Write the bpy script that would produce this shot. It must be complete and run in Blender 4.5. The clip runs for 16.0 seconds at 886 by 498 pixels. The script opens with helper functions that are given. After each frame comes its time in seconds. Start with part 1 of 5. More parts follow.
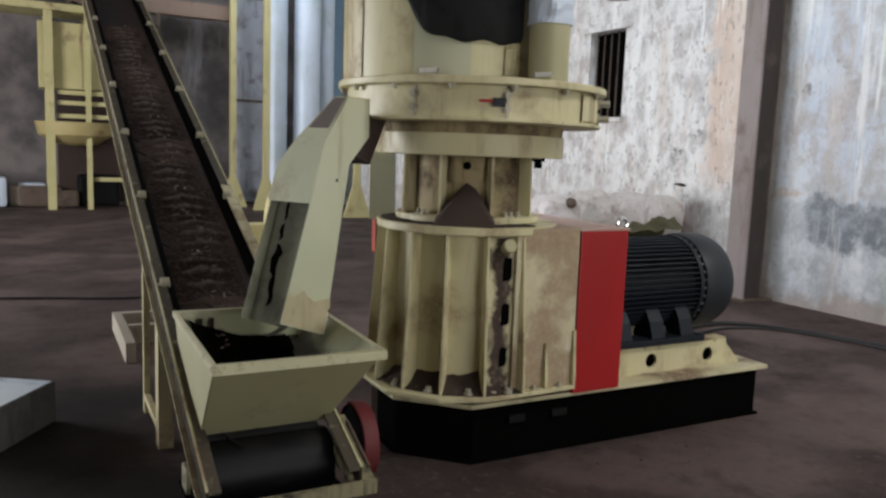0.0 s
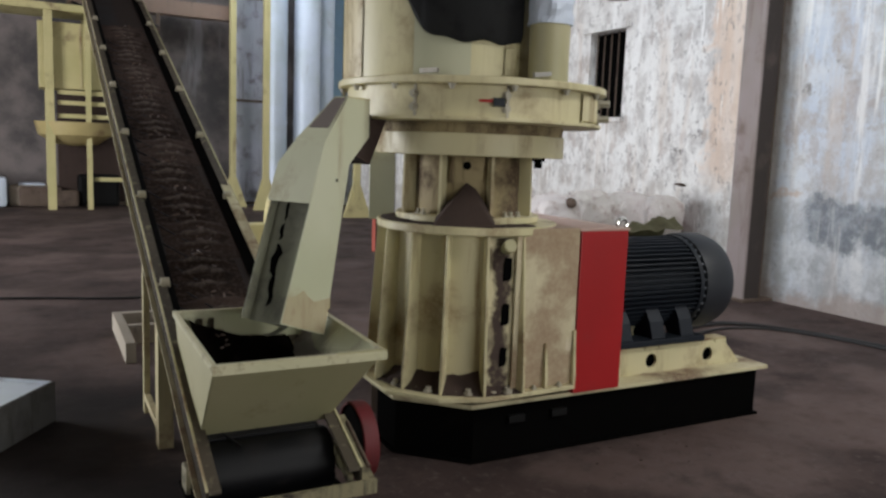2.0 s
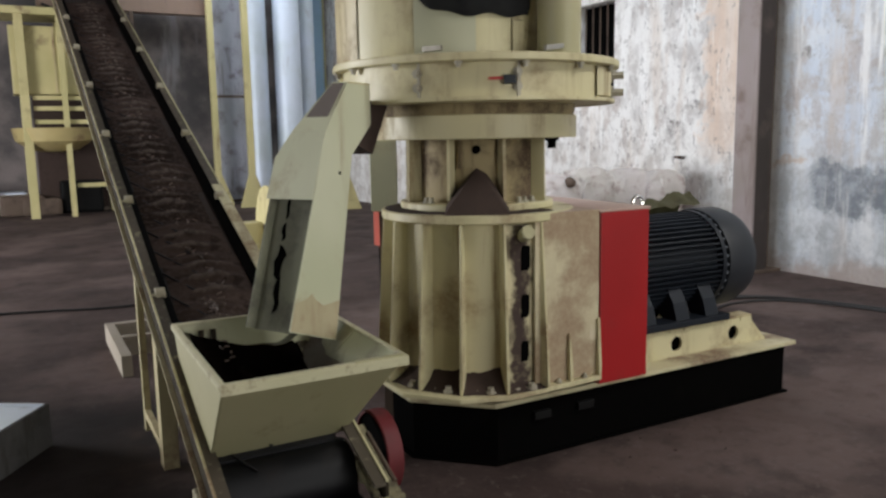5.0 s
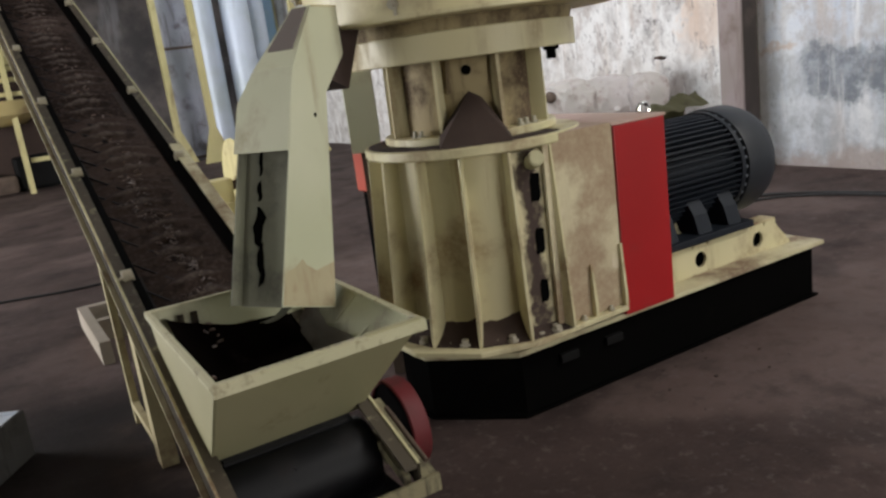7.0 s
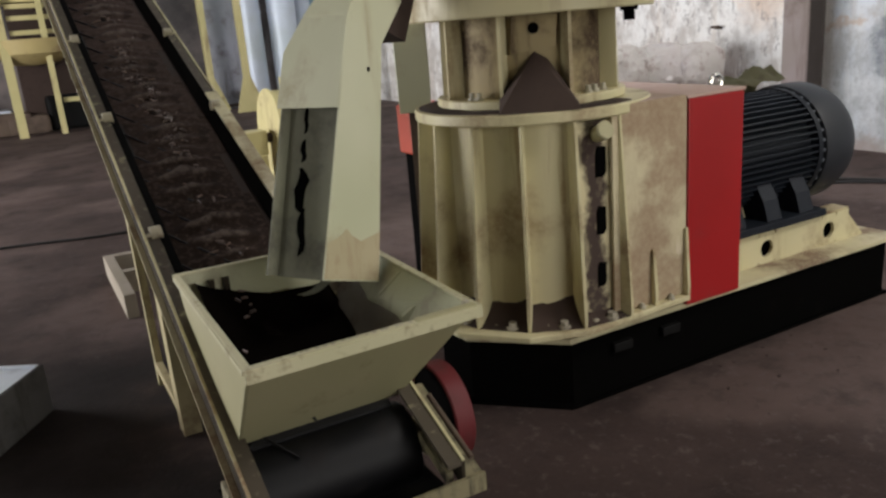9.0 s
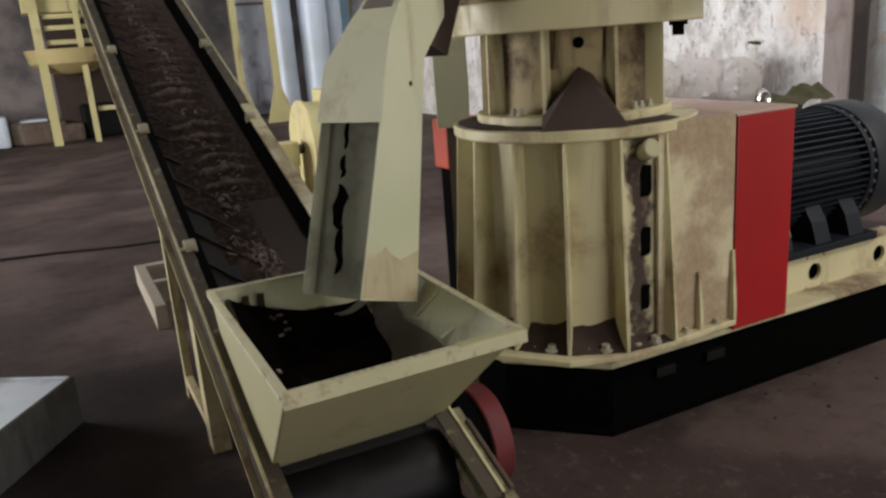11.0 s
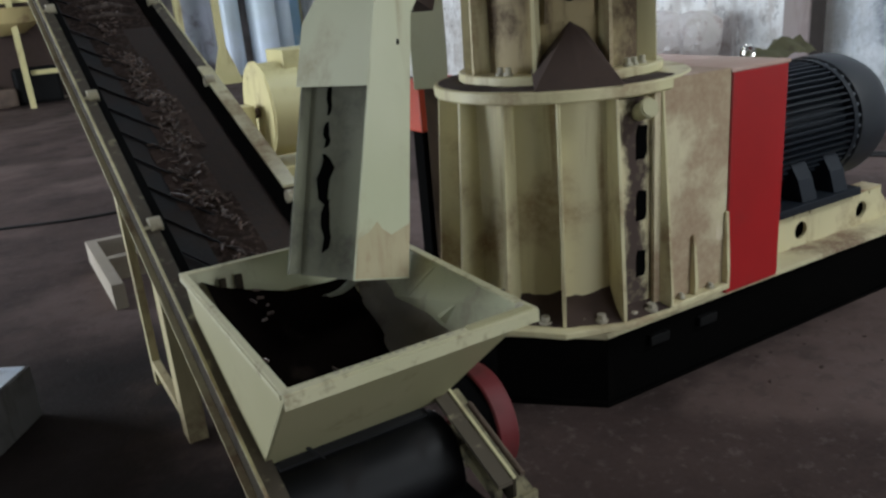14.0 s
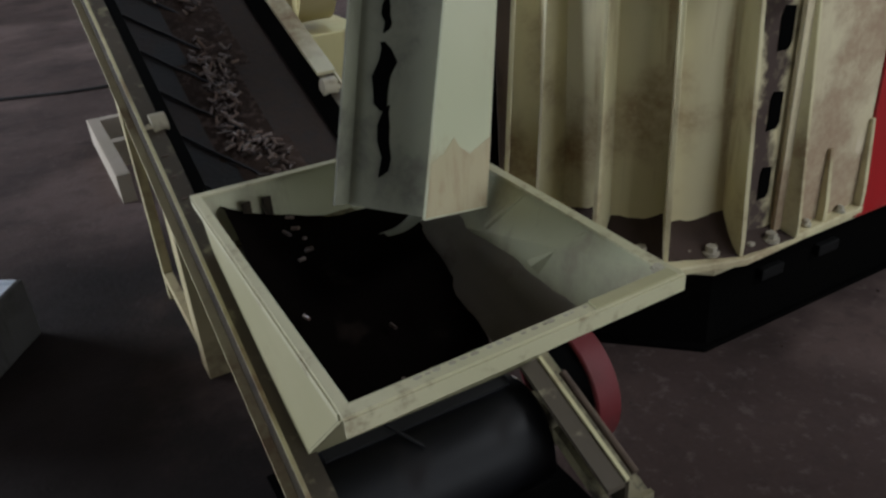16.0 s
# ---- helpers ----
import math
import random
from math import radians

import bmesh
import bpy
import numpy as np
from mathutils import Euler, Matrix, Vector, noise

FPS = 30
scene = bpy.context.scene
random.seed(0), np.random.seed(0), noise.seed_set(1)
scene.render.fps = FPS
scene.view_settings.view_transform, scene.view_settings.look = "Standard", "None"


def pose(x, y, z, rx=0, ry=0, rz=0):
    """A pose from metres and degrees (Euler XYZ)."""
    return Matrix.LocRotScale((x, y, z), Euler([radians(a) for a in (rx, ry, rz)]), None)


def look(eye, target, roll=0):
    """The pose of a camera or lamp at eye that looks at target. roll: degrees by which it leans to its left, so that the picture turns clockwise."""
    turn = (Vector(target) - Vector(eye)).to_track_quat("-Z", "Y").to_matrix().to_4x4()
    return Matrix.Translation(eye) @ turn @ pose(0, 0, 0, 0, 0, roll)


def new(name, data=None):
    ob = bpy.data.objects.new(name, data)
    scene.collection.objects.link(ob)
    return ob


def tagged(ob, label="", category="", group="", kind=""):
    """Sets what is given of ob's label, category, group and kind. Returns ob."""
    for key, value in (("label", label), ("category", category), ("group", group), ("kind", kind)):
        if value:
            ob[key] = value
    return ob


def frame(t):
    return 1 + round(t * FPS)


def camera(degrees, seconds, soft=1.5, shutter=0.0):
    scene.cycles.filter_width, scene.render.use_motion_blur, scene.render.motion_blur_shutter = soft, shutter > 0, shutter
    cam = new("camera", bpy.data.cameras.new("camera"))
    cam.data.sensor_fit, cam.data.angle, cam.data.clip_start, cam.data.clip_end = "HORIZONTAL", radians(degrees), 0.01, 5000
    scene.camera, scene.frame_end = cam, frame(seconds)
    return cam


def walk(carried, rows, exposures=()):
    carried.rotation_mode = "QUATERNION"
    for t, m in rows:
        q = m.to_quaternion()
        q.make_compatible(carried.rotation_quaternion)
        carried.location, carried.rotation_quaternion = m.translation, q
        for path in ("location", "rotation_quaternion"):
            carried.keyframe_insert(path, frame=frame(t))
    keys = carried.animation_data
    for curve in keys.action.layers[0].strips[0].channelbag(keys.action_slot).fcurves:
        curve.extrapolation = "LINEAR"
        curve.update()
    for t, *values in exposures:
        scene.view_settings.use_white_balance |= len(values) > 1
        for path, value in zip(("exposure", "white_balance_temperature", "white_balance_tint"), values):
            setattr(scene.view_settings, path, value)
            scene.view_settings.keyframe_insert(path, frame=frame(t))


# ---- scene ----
cam = camera(59.7, 16.0, soft=2.6)
PATH = [
    (0, (0.22, 0.224, 1.58), (1.146, 1.978, 1.327), 2.1),
    (5.5, (0.259, 0.612, 1.566), (1.2, 2.348, 1.246), -3.5),
    (6, (0.313, 0.723, 1.555), (1.231, 2.456, 1.163), -5.9),
    (6.5, (0.337, 0.83, 1.566), (1.267, 2.551, 1.151), -6.6),
    (7, (0.351, 0.916, 1.556), (1.323, 2.599, 1.086), -7.6),
    (7.5, (0.339, 0.991, 1.553), (1.341, 2.654, 1.068), -7.9),
    (8, (0.37, 1.065, 1.552), (1.308, 2.748, 1.013), -6.2),
    (10.5, (0.396, 1.274, 1.557), (1.272, 2.981, 0.994), -4.0),
    (11, (0.385, 1.282, 1.56), (1.232, 3.016, 1.033), -4.3),
    (11.5, (0.387, 1.313, 1.558), (1.313, 2.996, 1.001), -4.1),
    (12, (0.368, 1.34, 1.57), (1.362, 2.997, 1.055), -3.6),
    (12.5, (0.356, 1.355, 1.577), (1.367, 2.997, 1.044), -4.0),
    (13, (0.34, 1.373, 1.577), (1.355, 3.01, 1.04), -4.3),
    (13.5, (0.33, 1.395, 1.573), (1.358, 3.015, 1.009), -4.3),
    (14, (0.351, 1.498, 1.56), (1.288, 3.147, 0.925), -4.9),
    (14.5, (0.42, 1.655, 1.536), (1.27, 3.317, 0.818), -3.6),
    (15, (0.484, 1.792, 1.512), (1.228, 3.455, 0.688), -3.2),
    (15.5, (0.508, 1.943, 1.509), (1.352, 3.494, 0.571), -3.3),
    (16, (0.487, 2.067, 1.514), (1.303, 3.63, 0.571), -4.3),
]
STILL = PATH[0][1:]
walk(cam, [(t, look(eye, target, roll)) for t, eye, target, roll in [(0, *STILL), (3.2, *STILL), *PATH[1:]]],
     exposures=[(0.0, -0.26, 6500, 10), (3.2, -0.22, 6500, 10), (7.0, -0.06, 6700, 11), (10.5, -0.09, 6850, 12), (12.5, -0.11, 6650, 11), (13.4, -0.11, 6150, 8),
                (14.0, -0.16, 5970, 6), (16.0, -0.29, 5950, 9)])

# ---- light: lamps standing for daylight through assumed, unseen doors and roof lights ----
world = bpy.data.worlds.new("world")
scene.world = world
world.use_nodes = True
wn = world.node_tree.nodes
sky = wn.new("ShaderNodeTexSky")
sky.sky_type, sky.sun_disc, sky.sun_elevation, sky.sun_rotation = "NISHITA", False, radians(40), radians(250)
world.node_tree.links.new(sky.outputs[0], wn["Background"].inputs[0])
wn["Background"].inputs[1].default_value = 0.08


def area_lamp(name, m, w, h, watts, colour):
    lamp = bpy.data.lights.new(name, "AREA")
    lamp.shape, lamp.size, lamp.size_y, lamp.energy, lamp.color = "RECTANGLE", w, h, watts, colour
    ob = new(name, lamp)
    ob.matrix_world = m
    return ob


area_lamp("roof_light_lamp", look((5.6, 6.5, 6.45), (7.7, 6.8, 3.6)), 1.4, 9.0, 275, (0.84, 0.92, 1.0))
area_lamp("front_roof_light_lamp", look((5.7, -1.2, 6.45), (2.2, 4.0, 1.0)), 1.8, 1.8, 300, (1.0, 0.985, 0.95))
# two low fill lamps added to brighten the mill's front and left faces
area_lamp("front_fill_lamp", look((3.6, -4.95, 1.9), (2.6, 4.0, 0.9)), 4.0, 3.2, 222, (1.0, 0.985, 0.95))
area_lamp("near_fill_lamp", look((-6.9, 1.6, 1.9), (1.0, 3.6, 1.0)), 3.0, 3.0, 98, (0.95, 0.98, 1.0))
area_lamp("side_door_lamp", look((-6.9, 11.5, 2.0), (4.0, 10.5, 0.8)), 5.0, 3.6, 1500, (0.95, 0.96, 1.0))
# fill lamp added for the far end of the hall
area_lamp("far_fill_lamp", look((4.5, 17.5, 6.45), (6.0, 19.5, 1.0)), 4.0, 2.5, 115, (0.85, 0.93, 1.0))


# ---- materials ----
def mat(name, base, rough=0.6, metal=0.0):
    m = bpy.data.materials.new(name)
    m.use_nodes = True
    p = m.node_tree.nodes["Principled BSDF"]
    p.inputs["Base Color"].default_value = (*base, 1)
    p.inputs["Roughness"].default_value, p.inputs["Metallic"].default_value = rough, metal
    return m


class Nodes:
    """Short cuts for one material's node tree."""

    def __init__(self, m):
        self.t = m.node_tree
        self.p = self.t.nodes["Principled BSDF"]
        self.co = self.t.nodes.new("ShaderNodeTexCoord").outputs["Object"]

    def add(self, kind):
        return self.t.nodes.new(kind)

    def wire(self, a, b):
        self.t.links.new(a, b)

    def world_co(self):
        return self.add("ShaderNodeNewGeometry").outputs["Position"]

    def noise(self, scale, detail=5.0, stretch=(1, 1, 1), co=None, rough=0.6, shift=(0, 0, 0)):
        mp = self.add("ShaderNodeMapping")
        mp.inputs["Scale"].default_value = stretch
        mp.inputs["Location"].default_value = shift
        self.wire(co or self.co, mp.inputs["Vector"])
        n = self.add("ShaderNodeTexNoise")
        n.inputs["Scale"].default_value, n.inputs["Detail"].default_value, n.inputs["Roughness"].default_value = scale, detail, rough
        self.wire(mp.outputs[0], n.inputs["Vector"])
        return n.outputs["Fac"]

    def step(self, fac, low, high, a=0.0, b=1.0):
        r = self.add("ShaderNodeMapRange")
        r.interpolation_type = "SMOOTHSTEP"
        for i, v in zip((1, 2, 3, 4), (low, high, a, b)):
            r.inputs[i].default_value = v
        self.wire(fac, r.inputs[0])
        return r.outputs[0]

    def mathop(self, op, a, b):
        n = self.add("ShaderNodeMath")
        n.operation = op
        for i, v in enumerate((a, b)):
            if isinstance(v, (int, float)):
                n.inputs[i].default_value = v
            else:
                self.wire(v, n.inputs[i])
        return n.outputs[0]

    def blend(self, fac, a, b):
        n = self.add("ShaderNodeMix")
        n.data_type = "RGBA"
        if isinstance(fac, (int, float)):
            n.inputs["Factor"].default_value = fac
        else:
            self.wire(fac, n.inputs["Factor"])
        for key, v in ((6, a), (7, b)):
            if isinstance(v, tuple):
                n.inputs[key].default_value = (*v, 1)
            else:
                self.wire(v, n.inputs[key])
        return n.outputs[2]

    def colour(self, c):
        self.wire(c, self.p.inputs["Base Color"])

    def rough(self, r):
        self.wire(r, self.p.inputs["Roughness"])

    def bump(self, fac, strength=0.3, dist=0.01):
        b = self.add("ShaderNodeBump")
        b.inputs["Strength"].default_value, b.inputs["Distance"].default_value = strength, dist
        self.wire(fac, b.inputs["Height"])
        self.wire(b.outputs[0], self.p.inputs["Normal"])

    def axis(self, co, i):
        s = self.add("ShaderNodeSeparateXYZ")
        self.wire(co, s.inputs[0])
        return s.outputs[i]

    def band(self, v, low, high, soft):
        return self.mathop("MULTIPLY", self.step(v, low - soft, low + soft), self.step(v, high - soft, high + soft, 1.0, 0.0))


def painted(name, base, dirt, amount=0.5, rough=0.45, drips=True, scale=1.0, gloss=0.4, runs=1.0):
    m = mat(name, base, rough)
    n = Nodes(m)
    w = n.world_co()
    cloud = n.noise(2.3 * scale, 6, co=w)
    run = n.noise(5.0 * scale * runs, 5, (1, 1, 0.16 / runs), co=w)
    fine = n.noise(60, 3, co=w)
    tint = n.blend(n.step(n.noise(1.1, 3, co=w), 0.35, 0.7), base, tuple(c * k for c, k in zip(base, (0.86, 0.88, 0.82))))
    f = n.step(cloud, 0.66 - 0.22 * amount, 0.86 - 0.2 * amount)
    if drips:
        f = n.mathop("MAXIMUM", f, n.mathop("MULTIPLY", n.step(run, 0.68 - 0.2 * amount, 0.86 - 0.2 * amount), 0.8))
    f = n.mathop("MULTIPLY", f, n.step(fine, 0.2, 0.6, 0.55, 1.0))
    n.colour(n.blend(f, tint, dirt))
    n.rough(n.step(f, 0.0, 1.0, rough, 0.9))
    n.bump(n.mathop("ADD", n.mathop("MULTIPLY", fine, 0.3), f), 0.15, 0.003)
    n.p.inputs["Specular IOR Level"].default_value = gloss
    return m


def housing_material():
    """Cream sheet under a film of brown dust, rubbed through in short pale scratches."""
    m = mat("dust_filmed_cream_paint", (0.6, 0.55, 0.36), 0.7)
    n = Nodes(m)
    w = n.world_co()
    film = n.step(n.noise(2.1, 7, co=w, rough=0.62, shift=(3, 0, 6)), 0.40, 0.60)
    runs = n.step(n.noise(6, 6, (1, 1, 0.14), co=w), 0.42, 0.66)
    grain = n.step(n.noise(55, 4, co=w), 0.3, 0.65, 0.82, 1.0)
    f = n.mathop("MULTIPLY", n.mathop("MAXIMUM", film, n.mathop("MULTIPLY", runs, 0.7)), grain)
    c = n.blend(f, (0.60, 0.545, 0.36), n.blend(n.noise(9, 4, co=w), (0.27, 0.185, 0.115), (0.37, 0.28, 0.185)))
    rub = n.mathop("MULTIPLY", n.step(n.noise(13, 3, (1, 1, 0.45), co=w, rough=0.4, shift=(1, 2, 9)), 0.66, 0.70), n.step(n.noise(3.1, 2, co=w, shift=(7, 7, 2)), 0.48, 0.56))
    c = n.blend(n.mathop("MULTIPLY", rub, 0.8), c, (0.66, 0.59, 0.45))
    n.colour(c)
    n.rough(n.step(f, 0, 1, 0.5, 0.92))
    n.bump(n.mathop("ADD", f, n.mathop("MULTIPLY", grain, 0.3)), 0.2, 0.003)
    return m


CREAM = painted("cream_paint", (0.62, 0.565, 0.35), (0.25, 0.17, 0.10), 0.74)
CREAM_CLEAN = painted("cream_paint_clean", (0.435, 0.405, 0.245), (0.30, 0.25, 0.145), 0.4, 0.45)
CREAM_DIRTY = painted("cream_paint_dusty", (0.55, 0.47, 0.27), (0.19, 0.12, 0.07), 0.78, scale=1.5)
CREAM_WORN = painted("cream_paint_worn", (0.27, 0.235, 0.145), (0.028, 0.022, 0.019), 1.0, 0.65, scale=5)
FLANGE_PAINT = painted("oil_soaked_flange", (0.085, 0.068, 0.05), (0.30, 0.27, 0.17), 0.55, 0.7, False, 9)
RAIL_DARK = painted("dark_rail_paint", (0.05, 0.04, 0.028), (0.02, 0.016, 0.014), 0.8, 0.8, scale=3, gloss=0.08)
DUST_FILM = painted("pale_dust_film", (0.40, 0.30, 0.25), (0.52, 0.40, 0.35), 0.9, 0.95, False, 2.0)
SKID_TOP = painted("dusty_skid_top", (0.60, 0.545, 0.35), (0.20, 0.13, 0.085), 0.95, 0.6, False, 1.3)
YELLOW = painted("yellow_paint", (0.54, 0.48, 0.24), (0.22, 0.16, 0.09), 0.5)
RED = painted("red_paint", (0.35, 0.011, 0.013), (0.29, 0.03, 0.027), 0.3, 0.42)
RED_DUSTY = painted("red_paint_dusty", (0.135, 0.013, 0.017), (0.07, 0.03, 0.028), 0.7, 0.6)
BODY_PAINT = painted("streaked_cream_paint", (0.66, 0.60, 0.38), (0.28, 0.175, 0.085), 0.74, 0.5, scale=1.0, runs=2.2)
NECK_PAINT = painted("caked_neck_paint", (0.36, 0.29, 0.16), (0.075, 0.048, 0.03), 1.1, 0.75, scale=1.7)
HOUSING_PAINT = housing_material()
BLACK = painted("black_paint", (0.002, 0.0019, 0.0018), (0.007, 0.006, 0.005), 0.35, 0.8, gloss=0.02)
MOTOR = painted("motor_paint", (0.010, 0.0135, 0.020), (0.024, 0.026, 0.030), 0.3, 0.5, drips=False, gloss=0.28)
VENT = painted("dusty_vent_edge", (0.09, 0.10, 0.12), (0.03, 0.03, 0.033), 0.6, 0.5, False, 6)
RUBBER = painted("black_rubber", (0.005, 0.005, 0.005), (0.016, 0.013, 0.012), 0.4, 0.6, gloss=0.15)
SKIRT = painted("sooty_rubber", (0.0022, 0.0021, 0.002), (0.006, 0.005, 0.0045), 0.5, 0.85, gloss=0.04)
STEEL = painted("bare_steel", (0.32, 0.31, 0.29), (0.13, 0.10, 0.08), 0.6, 0.45)
STEEL.node_tree.nodes["Principled BSDF"].inputs["Metallic"].default_value = 0.7
RUST = painted("rusty_steel", (0.12, 0.085, 0.065), (0.05, 0.033, 0.026), 0.8, 0.8)
DUST = painted("brown_wood_dust", (0.052, 0.034, 0.028), (0.034, 0.022, 0.018), 0.7, 0.97, drips=False, scale=4)
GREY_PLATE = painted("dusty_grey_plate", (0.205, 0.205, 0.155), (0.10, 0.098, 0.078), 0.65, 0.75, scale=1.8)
CHUTE_PAINT = painted("pale_green_cream_paint", (0.57, 0.58, 0.425), (0.40, 0.36, 0.235), 0.72, 0.42, scale=1.6)
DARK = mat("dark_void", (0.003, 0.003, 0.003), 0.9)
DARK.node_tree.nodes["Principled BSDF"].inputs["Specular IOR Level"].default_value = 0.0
WHITE_PLASTIC = painted("white_plastic", (0.74, 0.81, 0.90), (0.28, 0.29, 0.29), 0.3, 0.5)
SILVER = painted("galvanised_duct", (0.60, 0.67, 0.78), (0.42, 0.44, 0.48), 0.35, 0.5)
SILVER.node_tree.nodes["Principled BSDF"].inputs["Metallic"].default_value = 0.15
BLUE_SHEET = painted("blue_sheet", (0.30, 0.46, 0.62), (0.4, 0.5, 0.58), 0.5, 0.5)
SACK = painted("olive_cloth", (0.15, 0.14, 0.08), (0.06, 0.05, 0.035), 0.6, 0.9)
BRIGHT = mat("bright_metal", (0.85, 0.85, 0.82), 0.2, 1.0)
BOLT = painted("worn_bolt", (0.45, 0.42, 0.34), (0.12, 0.09, 0.06), 0.7, 0.5)
STUB = painted("dusty_axle_end", (0.50, 0.45, 0.34), (0.2, 0.16, 0.12), 0.6, 0.5, False, 6)
CABLE = mat("cable_sheath", (0.012, 0.011, 0.011), 0.6)
TIMBER = painted("grey_timber", (0.34, 0.29, 0.235), (0.18, 0.14, 0.11), 0.6, 0.9, drips=False)


def pellet_material():
    m = mat("wood_pellet", (0.2, 0.12, 0.08), 0.55)
    n = Nodes(m)
    g = n.add("ShaderNodeNewGeometry")
    n.colour(n.blend(g.outputs["Random Per Island"], (0.04, 0.026, 0.022), (0.19, 0.135, 0.112)))
    n.rough(n.step(g.outputs["Random Per Island"], 0.0, 1.0, 0.6, 0.25))
    return m


PELLET = pellet_material()


def belt_material():
    m = mat("conveyor_belt", (0.05, 0.05, 0.052), 0.7)
    n = Nodes(m)
    w = n.world_co()
    film = n.step(n.noise(5, 6, co=w), 0.38, 0.62)
    side = n.step(n.axis(w, 0), 0.93, 1.05)
    f = n.mathop("MULTIPLY", n.mathop("MAXIMUM", side, n.mathop("MULTIPLY", film, 0.55)), n.step(n.noise(24, 4, co=w), 0.3, 0.6, 0.55, 1.0))
    f = n.mathop("MULTIPLY", f, n.step(n.mathop("ADD", n.axis(w, 1), n.mathop("MULTIPLY", film, 0.15)), 3.62, 3.9))
    n.colour(n.blend(f, (0.022, 0.022, 0.0235), (0.043, 0.031, 0.026)))
    n.rough(n.step(f, 0, 1, 0.75, 0.95))
    n.p.inputs["Specular IOR Level"].default_value = 0.25
    n.bump(n.noise(70, 4, co=w), 0.4, 0.006)
    return m


BELT = belt_material()


def slot_cover_material():
    """Cream paint with a thick dark cake of dust down its middle."""
    m = mat("caked_paint", (0.5, 0.44, 0.27), 0.7)
    n = Nodes(m)
    w = n.world_co()
    big, small = n.noise(6, 6, co=w), n.noise(22, 5, co=w)
    x = n.mathop("ADD", n.axis(w, 0), n.mathop("MULTIPLY", n.mathop("SUBTRACT", big, 0.5), 0.24))
    f = n.mathop("MULTIPLY", n.band(x, 2.215, 2.305, 0.02), n.step(small, 0.3, 0.5, 0.85, 1.0))
    f = n.mathop("MAXIMUM", f, n.step(n.noise(5, 4, (1, 1, 0.5), co=w), 0.54, 0.66, 0.0, 0.8))
    n.colour(n.blend(f, (0.56, 0.50, 0.305), (0.055, 0.037, 0.03)))
    n.rough(n.step(f, 0, 1, 0.5, 0.95))
    n.bump(n.mathop("ADD", f, n.mathop("MULTIPLY", small, 0.4)), 0.4, 0.006)
    return m


def floor_material():
    m = mat("dusty_concrete", (0.2251, 0.1799, 0.1575), 0.85)
    n = Nodes(m)
    w = n.world_co()
    a = n.noise(0.45, 7, co=w, rough=0.62)
    b = n.noise(2.1, 7, co=w, rough=0.65)
    fine = n.noise(45, 4, co=w)
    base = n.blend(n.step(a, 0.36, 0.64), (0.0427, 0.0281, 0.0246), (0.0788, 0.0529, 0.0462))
    base = n.blend(n.step(b, 0.52, 0.66, 0, 0.75), base, (0.0315, 0.0212, 0.0189))
    base = n.blend(n.step(n.noise(6.5, 5, co=w), 0.62, 0.74, 0, 0.5), base, (0.1407, 0.1111, 0.1050))
    base = n.blend(n.step(fine, 0.3, 0.7, 0, 0.25), base, (0.0630, 0.0445, 0.0410))
    base = n.blend(n.step(n.noise(0.55, 4, co=w, rough=0.5, shift=(4, 7, 0)), 0.50, 0.60, 0, 0.55), base, (0.1407, 0.1005, 0.0893))
    base = n.blend(n.step(n.noise(1.3, 6, co=w, shift=(8, 1, 0)), 0.54, 0.68, 0, 0.6), base, (0.0259, 0.0175, 0.0158))
    mottle = n.noise(8, 7, co=w, rough=0.7, shift=(2, 5, 0))
    base = n.blend(n.step(mottle, 0.50, 0.62, 0, 0.25), base, (0.026, 0.019, 0.017))
    base = n.blend(n.step(n.noise(17, 6, co=w, rough=0.7, shift=(6, 2, 0)), 0.54, 0.66, 0, 0.4), base, (0.125, 0.10, 0.092))
    # near floor's shade painted in, with dark stains, round the tail of the conveyor
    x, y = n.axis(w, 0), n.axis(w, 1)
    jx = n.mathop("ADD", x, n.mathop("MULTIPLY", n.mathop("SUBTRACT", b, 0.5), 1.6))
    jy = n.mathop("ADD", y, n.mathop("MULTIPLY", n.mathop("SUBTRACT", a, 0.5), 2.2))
    tail_shade = n.mathop("MULTIPLY", n.band(jx, -1.2, 0.85, 0.35), n.band(jy, 2.4, 5.5, 0.5))
    base = n.blend(n.mathop("MULTIPLY", tail_shade, 0.88), base, (0.0085, 0.0065, 0.0062))
    n.colour(base)
    n.p.inputs["Specular IOR Level"].default_value = 0.2
    n.rough(n.step(b, 0.3, 0.7, 0.72, 0.95))
    n.bump(n.mathop("ADD", fine, n.mathop("MULTIPLY", b, 3.0)), 0.35, 0.006)
    return m


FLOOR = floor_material()


